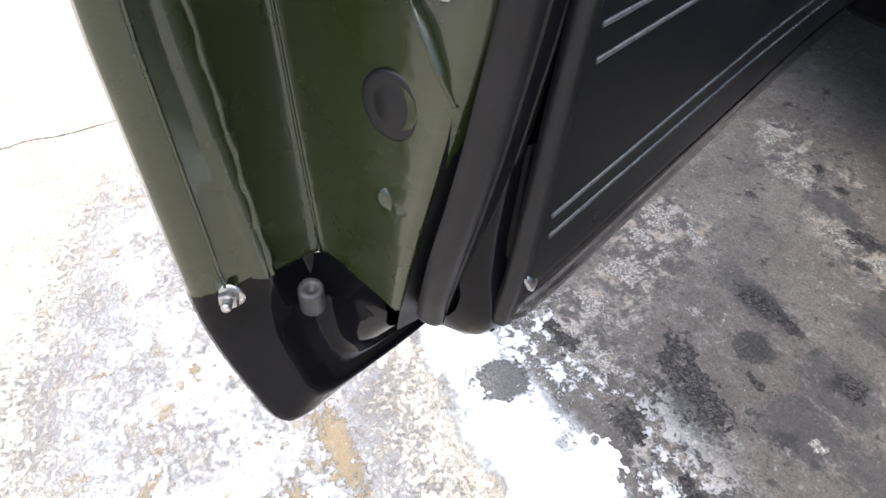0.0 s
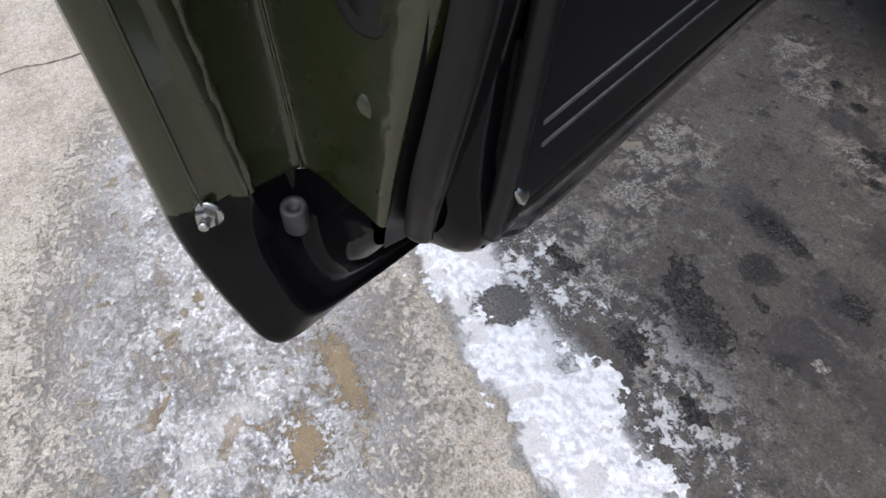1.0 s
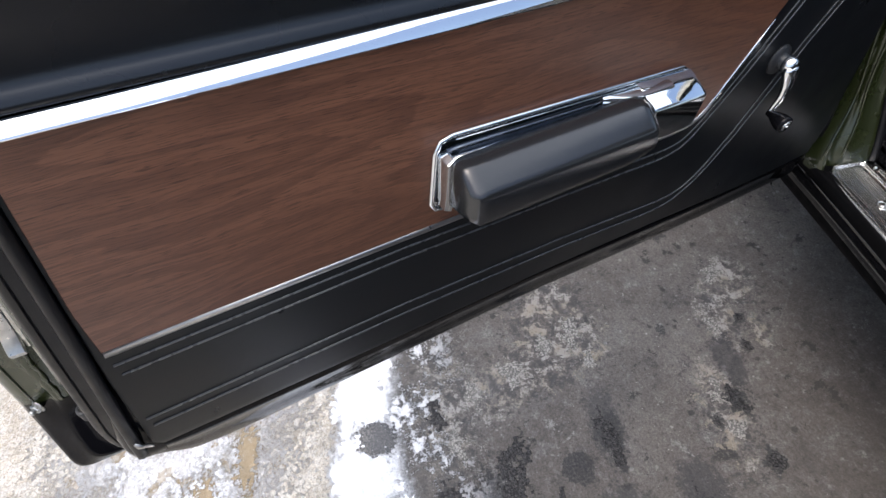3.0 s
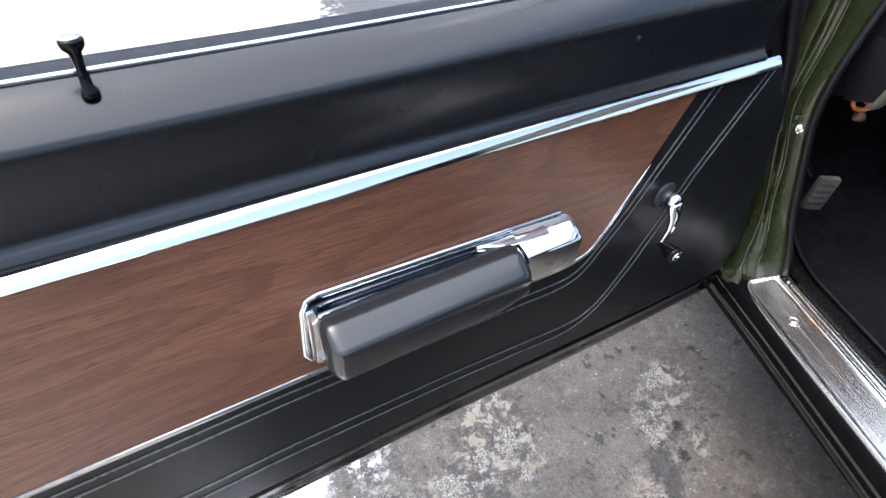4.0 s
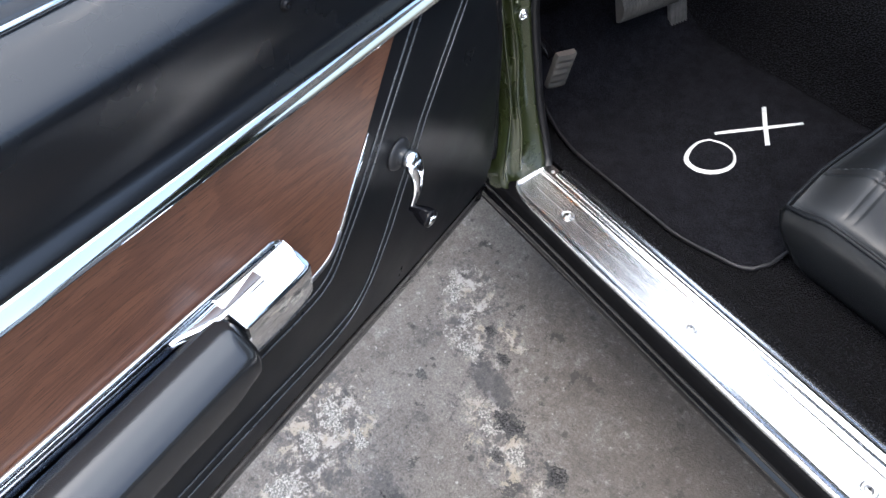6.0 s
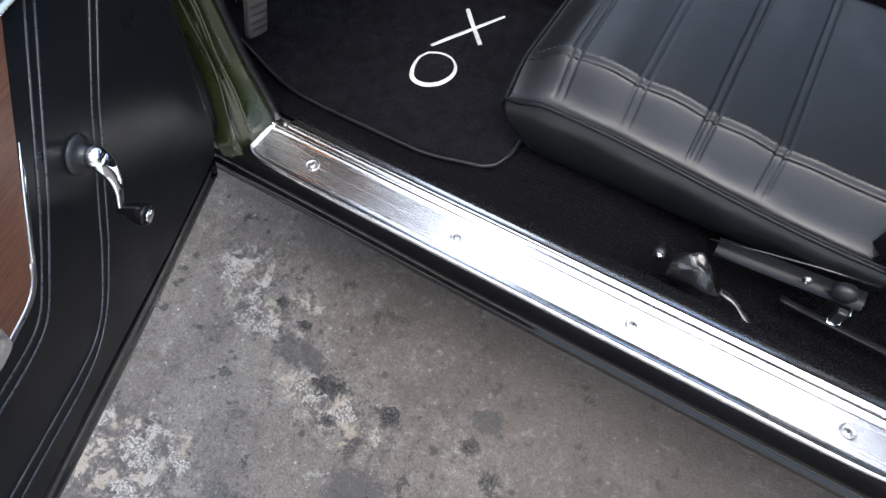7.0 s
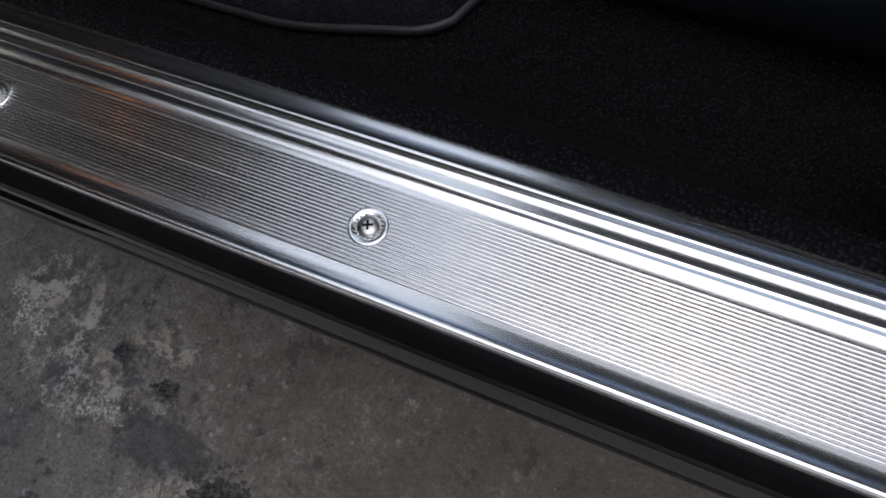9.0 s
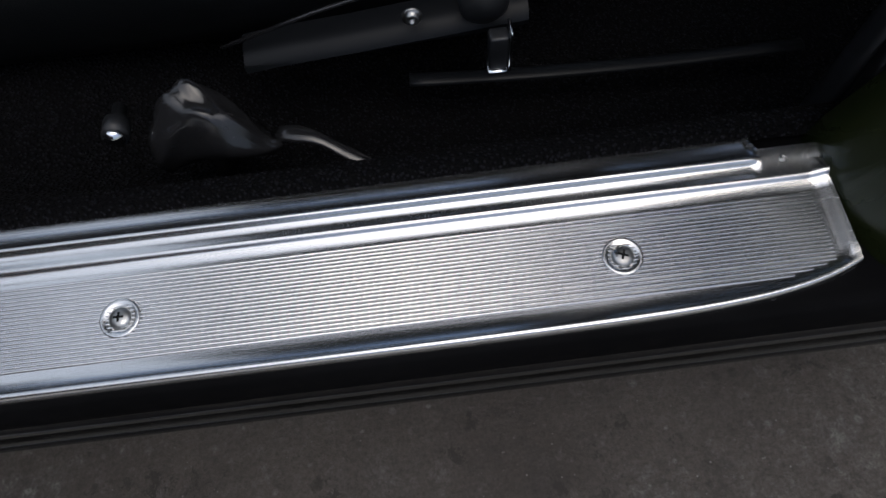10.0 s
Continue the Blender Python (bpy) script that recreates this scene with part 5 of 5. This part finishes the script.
rows = []
for x in [0.350 + 0.64 * i / 40 for i in range(41)]:
    top = cushion_z(x, 0.252)
    bulge = 0.004 * math.sin(x * 40)
    tuck = lambda d: max(x, 0.352 + d)
    rows.append([Vector((a, y, z)) - so for a, y, z in ((x, 0.256, top), (x, 0.243, top - 0.012), (tuck(0.004), 0.240 + bulge * 0.3, top - 0.04), (tuck(0.026), 0.244 + bulge * 0.5, 0.41), (tuck(0.048), 0.254, 0.375), (tuck(0.070), 0.268, 0.350), (tuck(0.085), 0.30, 0.335))])
part("cushion_side", loft(rows), leather, seat, "black leather side bolster")
rows = []
for y in [0.244 + 0.54 * i / 20 for i in range(21)]:
    top = cushion_z(0.35, y)
    rows.append([Vector((x, max(y, inset), z)) - so for x, inset, z in ((0.351, 0.244, top), (0.340, 0.244, top - 0.014), (0.350, 0.244, 0.44), (0.374, 0.248, 0.40), (0.405, 0.264, 0.36), (0.44, 0.300, 0.335))])
part("cushion_front", loft(rows), leather, seat, "black leather seat front")
pp = [Vector((0.99 - 0.64 * i / 30, 0.2465, cushion_z(0.99 - 0.64 * i / 30, 0.252) - 0.003)) - so for i in range(30)] + [Vector((0.346, 0.249, cushion_z(0.35, 0.252) - 0.003)) - so] + [Vector((0.3425, 0.27 + 0.05 * i, cushion_z(0.35, 0.27 + 0.05 * i) - 0.004)) - so for i in range(11)]
part("piping", tube(pp, 0.0038, 8), vinyl, seat, "black leather piping")
st = []
for i in range(70):
    x = 0.36 + 0.62 * i / 70
    st.append(tube([Vector((x, 0.3255, seat_z(x, 0.3255) + 0.0006)) - so, Vector((x + 0.0045, 0.3255, seat_z(x + 0.0045, 0.3255) + 0.0006)) - so], 0.0007, 4, st[-1] if st else None))
part("stitching", st[-1], seam_mat, seat, "fine grey stitching")["kind"] = "stuff"
part("front_corner", tube([Vector((x, y, z)) - so for x, y, z in ((0.385, 0.262, 0.392), (0.374, 0.258, 0.41), (0.360, 0.256, 0.44), (0.353, 0.256, 0.466), (0.351, 0.257, 0.477))], [0.002, 0.009, 0.0145, 0.013, 0.006], 14), leather, seat, "rounded black leather corner")
# backrest
rows = []
for i in range(13):
    t = i / 12
    z = 0.47 + 0.62 * t
    x = 0.955 + 0.20 * t
    rows.append([Vector((x + dx, y, z)) - so for dx, y in ((0.10, 0.25), (0.05, 0.235), (0.01, 0.245), (-0.012, 0.275), (-0.004, 0.33), (0.0, 0.52), (-0.004, 0.71), (-0.012, 0.765), (0.01, 0.795), (0.05, 0.805), (0.10, 0.79))])
part("backrest", loft(rows, True), leather, seat, "black leather backrest")
part("back_piping", tube([Vector((0.955 + 0.2 * t - 0.002, 0.246, 0.47 + 0.62 * t)) - so for t in (0, 0.2, 0.5, 1.0)], 0.004, 8), vinyl, seat)
# recliner hinge arm and release
rows = [[Vector((x, 0.222, z)) - so, Vector((x, 0.212, z - 0.003)) - so, Vector((x, 0.207, z - 0.010)) - so, Vector((x, 0.208, z - h + 0.004)) - so, Vector((x, 0.215, z - h)) - so, Vector((x, 0.238, z - h)) - so, Vector((x, 0.238, z)) - so] for x, z, h in ((0.760, 0.383, 0.008), (0.79, 0.387, 0.012), (0.84, 0.391, 0.014), (0.90, 0.397, 0.017), (0.94, 0.401, 0.019), (0.98, 0.405, 0.019))]
hinge = part("hinge_arm", loft(rows, True), vinyl, seat, "black seat hinge cover", 40)
part("hinge_edge", tube([Vector((0.745, 0.222, 0.388)) - so, Vector((0.82, 0.224, 0.410)) - so, Vector((0.90, 0.226, 0.428)) - so, Vector((0.98, 0.228, 0.440)) - so], 0.0018, 6), boot_vinyl, hinge)
bolt(Vector((0.893, 0.206, 0.414)), (0, -1, 0.1), 0.005, "hinge_rivet", zinc, hinge, so)
part("hinge_boss", disc(Vector((0.945, 0.214, 0.420)) - so, (0, -1, 0), [(0.018, 0), (0.018, 0.012), (0.014, 0.016), (0.0001, 0.018)], 20), plastic, hinge)
part("release_knob", disc(Vector((0.682, 0.150, 0.408)) - so, (0.1, -1, 0.25), [(0.005, -0.015), (0.005, 0), (0.009, 0.002), (0.009, 0.016), (0.0001, 0.017)], 12), plastic, seat, "black seat release knob")
part("release_tip", disc(Vector((0.6835, 0.1335, 0.412)) - so, (0.1, -1, 0.25), [(0.0075, 0), (0.0065, 0.003), (0.0001, 0.004)], 14), chrome, seat, "bright knob tip")

# seat belt: bagged retractor boot and webbing
belt = thing("seat_belt", (0.752, 0.134, 0.358), "black seat belt boot lying beside the seat", "seat belt")
bo = Vector((0.75, 0.15, 0.33))
rows = []
for i in range(17):
    t = i / 16
    x = 0.702 + 0.086 * t
    r = 0.027 * math.sin(math.pi * min(1, 0.22 + t * 0.82)) ** 0.8 + 0.004
    c0 = Vector((x, 0.148 + 0.008 * math.sin(t * 5), 0.356 + 0.020 * math.sin(math.pi * min(1, t * 1.1))))
    rows.append([c0 + Vector((0, math.cos(a) * r * (0.75 + 0.14 * math.sin(a * 3 + t * 7)), math.sin(a) * r * (0.95 + 0.16 * math.sin(a * 4 + t * 9) + 0.08 * math.sin(a * 7 - t * 15)))) - bo for a in (2 * math.pi * j / 28 for j in range(28))])
part("boot", loft(rows, True), boot_vinyl, belt, "crumpled glossy black boot")
part("webbing", tube(along([Vector((0.786, 0.148, 0.360)) - bo, Vector((0.812, 0.140, 0.360)) - bo, Vector((0.836, 0.128, 0.350)) - bo, Vector((0.862, 0.116, 0.344)) - bo], 12), [0.006, 0.0075, 0.008, 0.007, 0.006, 0.005, 0.005, 0.0055, 0.006, 0.005, 0.004, 0.003, 0.002], 8, None, 0.4), boot_vinyl, belt, "glossy black strap")
part("stalk", tube([(-0.030, 0.03, -0.060), (-0.022, 0.015, -0.02), (-0.010, 0.0, 0.035)], [0.016, 0.013, 0.010], 10, None, 0.6), boot_vinyl, belt, "black plastic stalk")
buckle = thing("belt_buckle", (0.953, 0.172, 0.39), "small bright belt buckle on a black strap", "buckle")
part("strap", tube(along([(-0.068, 0.028, -0.048), (-0.023, 0.028, -0.053), (0.047, 0.028, -0.059), (0.157, 0.028, -0.064), (0.267, 0.028, -0.064)], 14), 0.007, 8, None, 0.35), vinyl, buckle, "black strap")
part("tongue", block(-0.008, 0.006, -0.006, 0.006, -0.006, 0.026, 0.002, 2), plastic, buckle, "black tongue")
part("edge", block(0.0062, 0.0085, -0.008, 0.008, -0.008, 0.032, 0.001, 1), chrome, buckle, "bright steel edge")
part("foot", block(-0.009, 0.0062, -0.008, 0.008, -0.0090, -0.0062, 0.001, 1), chrome, buckle, "bright steel foot")

# floor mat with embroidered emblem
fm = thing("floor_mat", (0.08, 0.4, 0.33), "black floor mat with a silver embroidered emblem", "floor mat")
mo = Vector((0.08, 0.4, 0.33))


def mat_z(x, y):
    return 0.336 + 0.36 * smoothstep(-0.12, -0.62, x) + 0.018 * smoothstep(0.2, 0.42, x) - 0.003 * smoothstep(0.3, 0.5, y) + 0.012 * (1 - smoothstep(0.17, 0.23, y)) * smoothstep(0.0, -0.2, x)


def mat_edge(x):
    return 0.166 + 0.03 * smoothstep(-0.05, -0.25, x) + 0.020 * smoothstep(0.20, 0.36, x)


cor = 0.045
rows, rim = [], []
for i in range(61):
    x = -0.33 + 0.70 * i / 60
    e = mat_edge(x)
    d = max(0.0, x - (0.37 - cor))
    y0 = e + cor - math.sqrt(max(0.0, cor * cor - d * d))
    rim.append(Vector((x, y0, mat_z(x, y0) + 0.001)) - mo)
    rows.append([Vector((x, y0 + (0.66 - y0) * j / 24, mat_z(x, y0 + (0.66 - y0) * j / 24))) - mo for j in range(25)])
rim += [Vector((0.371, 0.24 + 0.042 * j, mat_z(0.37, 0.24 + 0.042 * j) + 0.001)) - mo for j in range(11)]
bm = loft(rows)
bmesh.ops.solidify(bm, geom=bm.faces[:], thickness=0.006)
part("pile_sheet", bm, mat_pile, fm)
part("binding", tube(rim, 0.0046, 8), binding_tape, fm, "black stitched binding")


def stroke(pts, w):
    """A flat embroidered stroke along points on the mat."""
    ps = [Vector((x, y, 0)) for x, y in pts]
    rows = []
    for i, p in enumerate(ps):
        d = (ps[min(i + 1, len(ps) - 1)] - ps[max(i - 1, 0)]).normalized()
        s = Vector((-d.y, d.x, 0))
        ww = w[i] if isinstance(w, list) else w
        rows.append([Vector((q.x, q.y, mat_z(q.x, q.y) + h + 0.0062)) - mo for q, h in ((p - s * ww, 0.0), (p - s * ww * 0.7, 0.0022), (p + s * ww * 0.7, 0.0022), (p + s * ww, 0.0))])
    part("emblem_stroke", loft(rows), thread, fm, "silver embroidered stroke")


arc = along([(0.090, 0.398, 0), (0.082, 0.375, 0), (0.086, 0.345, 0), (0.102, 0.318, 0), (0.130, 0.314, 0), (0.155, 0.330, 0), (0.168, 0.360, 0), (0.163, 0.388, 0), (0.142, 0.408, 0), (0.115, 0.410, 0), (0.090, 0.398, 0)], 40)
stroke([(v.x, v.y) for v in arc], [0.0016 + 0.0040 * max(0.0, math.sin(math.pi * (i - 2) / 30)) for i in range(41)])
stroke([(0.094, 0.560), (0.130, 0.520), (0.174, 0.474)], 0.0048)
stroke([(0.084, 0.420), (0.100, 0.450), (0.135, 0.510), (0.176, 0.580)], [0.0030, 0.0042, 0.0042, 0.0030])


# pedals
def pad_rows(c, u, v, n, hw, hh, th, ridges, across, bulge=0.15):
    """A ribbed rubber pad centred at c with half sizes hw, hh, bowed by bulge."""
    c, u, v, n = Vector(c), Vector(u).normalized(), Vector(v).normalized(), Vector(n).normalized()
    a, b = (u, v) if across else (v, u)
    ha, hb = (hw, hh) if across else (hh, hw)
    N = ridges * 4
    rows = []
    for i in range(N + 1):
        t = -1 + 2 * i / N
        end = 1 if abs(t) < 0.97 else 0.94
        rib = 0.0022 if (i % 4) in (1, 2) and abs(t) < 0.96 else 0.0
        o = c + a * t * ha
        r = [o - b * hb * end]
        for s in (-1, -0.96, -0.85, -0.5, 0, 0.5, 0.85, 0.96, 1):
            h = th * (1 - bulge * s * s) * (0.55 if abs(s) == 1 else 1) + (rib if abs(s) < 0.9 else 0)
            r.append(o + b * s * hb * end + n * h)
        r.append(o + b * hb * end)
        rows.append(r)
    return loft(rows, True, True)


bp = Vector((-0.21, 0.48, 0.40))
brake = thing("brake_pedal", bp, "grey ribbed rubber brake pedal on a steel arm", "pedal")
part("pad", pad_rows(Vector((-0.205, 0.480, 0.497)) - bp, (0.05, 0.97, -0.10), (-0.30, 0.06, 0.95), (0.95, 0.0, 0.30), 0.088, 0.034, 0.026, 20, True, 0.75), pedal_rubber, brake, "grey ribbed rubber pad", 40)
part("arm", tube(along([Vector((-0.235, 0.50, 0.50)) - bp, Vector((-0.30, 0.51, 0.60)) - bp, Vector((-0.36, 0.52, 0.80)) - bp], 8), 0.012, 8, None, 0.6), gloss_black, brake)
gp = Vector((-0.20, 0.63, 0.33))
gas = thing("accelerator_pedal", gp, "grey ribbed rubber accelerator pedal", "pedal")
part("pad", pad_rows(Vector((-0.232, 0.622, 0.400)) - gp, (0.05, 0.98, 0.05), (-0.38, 0.10, 0.92), (0.92, 0.0, 0.38), 0.025, 0.140, 0.010, 6, True), pedal_rubber, gas, "grey ribbed rubber pad", 40)
pk = Vector((-0.11, 0.14, 0.45))
parking = thing("parking_brake_pedal", pk, "worn grey rubber parking brake pedal", "pedal")
part("pad", pad_rows(Vector((-0.108, 0.148, 0.535)) - pk, (0.15, 0.95, -0.15), (0.25, 0.05, 0.96), (0.95, -0.1, -0.25), 0.021, 0.044, 0.012, 5, False), pedal_rubber, parking, "worn grey rubber pad", 40)
part("arm", tube([Vector((-0.125, 0.145, 0.55)) - pk, Vector((-0.22, 0.13, 0.62)) - pk, Vector((-0.32, 0.13, 0.80)) - pk], 0.010, 8), gloss_black, parking)

# dash: lower edge, end panel, column cover, vent and wiring
da = Vector((-0.1, 0.5, 0.8))
dash = thing("dashboard", da, "black padded dashboard with a strip of walnut trim", "dashboard")
rows = [[Vector((x, y, z)) - da for x, z in ((-0.32, 0.74), (-0.16, 0.725), (-0.10, 0.75), (-0.055, 0.83), (-0.03, 0.90), (-0.04, 0.945), (-0.10, 0.965), (-0.32, 0.950), (-0.5, 0.935))] for y in (0.14, 0.16, 0.4, 0.8, 1.2, 1.48)]
part("pad", loft(rows), plastic, dash, "black padded dash", 40)
part("end_cap", prism([(-0.32, 0.74), (-0.16, 0.725), (-0.10, 0.75), (-0.055, 0.83), (-0.03, 0.90), (-0.04, 0.945), (-0.10, 0.965), (-0.32, 0.950)], 0.0, 0.012, 0.002, 1), plastic, dash, "black dash end panel", 40, Matrix(((1, 0, 0, -da.x), (0, 0, 1, 0.13 - da.y), (0, 1, 0, -da.z), (0, 0, 0, 1))))
ENDM = Matrix(((1, 0, 0, -da.x), (0, 0, 1, -da.y), (0, 1, 0, -da.z), (0, 0, 0, 1)))
part("knee_panel", prism([(-0.075, 0.868), (0.020, 0.882), (-0.036, 0.766), (-0.100, 0.742), (-0.12, 0.80)], 0.142, 0.126, 0.002, 2), plastic, dash, "grey black knee panel", 40, ENDM)
part("end_panel", prism([(-0.055, 0.932), (0.042, 0.985), (0.036, 0.945), (0.025, 0.905), (0.014, 0.884), (-0.02, 0.90)], 0.145, 0.122, 0.002, 2), plastic, dash, "grey dash end panel", 40, ENDM)
part("lower_flange", prism([(0.026, 0.886), (0.044, 0.902), (0.046, 0.893), (-0.018, 0.770), (-0.028, 0.758), (-0.044, 0.757), (-0.040, 0.763), (-0.030, 0.768)], 0.134, 0.118, 0.002, 2), grey_metal, dash, "bare greenish metal edge", 40, ENDM)
bolt(Vector((0.030, 0.120, 0.906)), (0, -1, 0), 0.0035, "panel_screw", chrome, dash, da)
part("walnut_trim", prism([(0.012, 0.895), (0.040, 0.917), (0.031, 0.940), (0.007, 0.921)], 0.166, 0.157, 0.001, 1), wood, dash, "walnut trim", True, ENDM)
part("trim_bezel", prism([(0.009, 0.889), (0.047, 0.918), (0.035, 0.948), (0.002, 0.922)], 0.174, 0.162, 0.002, 1), plastic, dash, "grey trim bezel", 40, ENDM)
part("column_cover", tube([Vector((-0.30, 0.50, 0.78)) - da, Vector((0.0, 0.49, 0.88)) - da, Vector((0.16, 0.48, 0.93)) - da], [0.075, 0.06, 0.05], 20), plastic, dash, "black steering column cover")
lamp = thing("courtesy_lamp", (-0.105, 0.155, 0.715), "lit orange courtesy lamp on wires under the dash", "lamp")
glow = mat("warm_bulb", (1.0, 0.5, 0.15), 0.5)
gb = glow.node_tree.nodes["Principled BSDF"]
gb.inputs["Emission Color"].default_value, gb.inputs["Emission Strength"].default_value = (1.0, 0.30, 0.05, 1), 22.0
part("wire", tube(along([(0.0, -0.01, 0.05), (0.005, -0.005, 0.012), (0.01, 0.012, 0.004), (0.014, 0.03, 0.008)], 10), 0.0042, 6), orange, lamp, "orange wire")
part("red_wire", tube(along([(0.0, 0.01, 0.05), (0.005, 0.015, 0.018), (0.01, 0.03, 0.014)], 8), 0.003, 6), mat("red_wire", (0.5, 0.03, 0.03), 0.4), lamp, "red wire")
part("socket", disc((0.008, 0.012, -0.020), (0, 0, 1), [(0.0105, 0.004), (0.0115, 0.004), (0.0112, 0.010), (0.009, 0.016), (0.005, 0.021), (0.0001, 0.022)], 16), worn("tan_plug", (0.10, 0.05, 0.02), 0.5), lamp, "tan plastic socket")
part("bulb", tube([(-0.001, 0.012, -0.012), (0.008, 0.012, -0.014), (0.017, 0.012, -0.012)], [0.003, 0.006, 0.003], 12), glow, lamp, "glowing orange bulb")
vent_grey = worn("grey_vent_plastic", (0.035, 0.036, 0.039), 0.38, 0.0, 0.0, 0.2, 20.0, 900.0, 0.1, 0.08)
va = Vector((-0.22, 0.58, 0.562))
ventbox = thing("air_vent", va, "black louvred air vent under the dash", "air vent")
VM = Matrix.Translation((0, -0.006, 0.006)) @ Euler((radians(-8), radians(-20), 0)).to_matrix().to_4x4()
fr = bmesh.new()
for b in ((-0.01, 0.03, -0.115, 0.115, 0.026, 0.035), (-0.01, 0.03, -0.115, 0.115, -0.035, -0.026), (-0.01, 0.03, -0.115, -0.104, -0.026, 0.026), (-0.01, 0.03, 0.104, 0.115, -0.026, 0.026)):
    block(*b, 0.002, 1, fr)
part("frame", fr, vent_grey, ventbox, "black vent frame", True, VM)
part("back", block(-0.05, -0.012, -0.11, 0.11, -0.034, 0.034, 0.003), shadow_black, ventbox, "", True, VM)
for j in range(10):
    y = -0.094 + 0.0209 * j
    part("louvre", block(-0.01, 0.024, y - 0.0018, y + 0.0018, -0.026, 0.026, 0.0006, 1), vent_grey, ventbox, "", True, VM)
part("knob", disc(VM @ Vector((0.026, 0.0, 0.004)), (1, 0, 0), [(0.006, 0), (0.005, 0.004), (0.0001, 0.005)], 12), zinc, ventbox, "small pale knob")
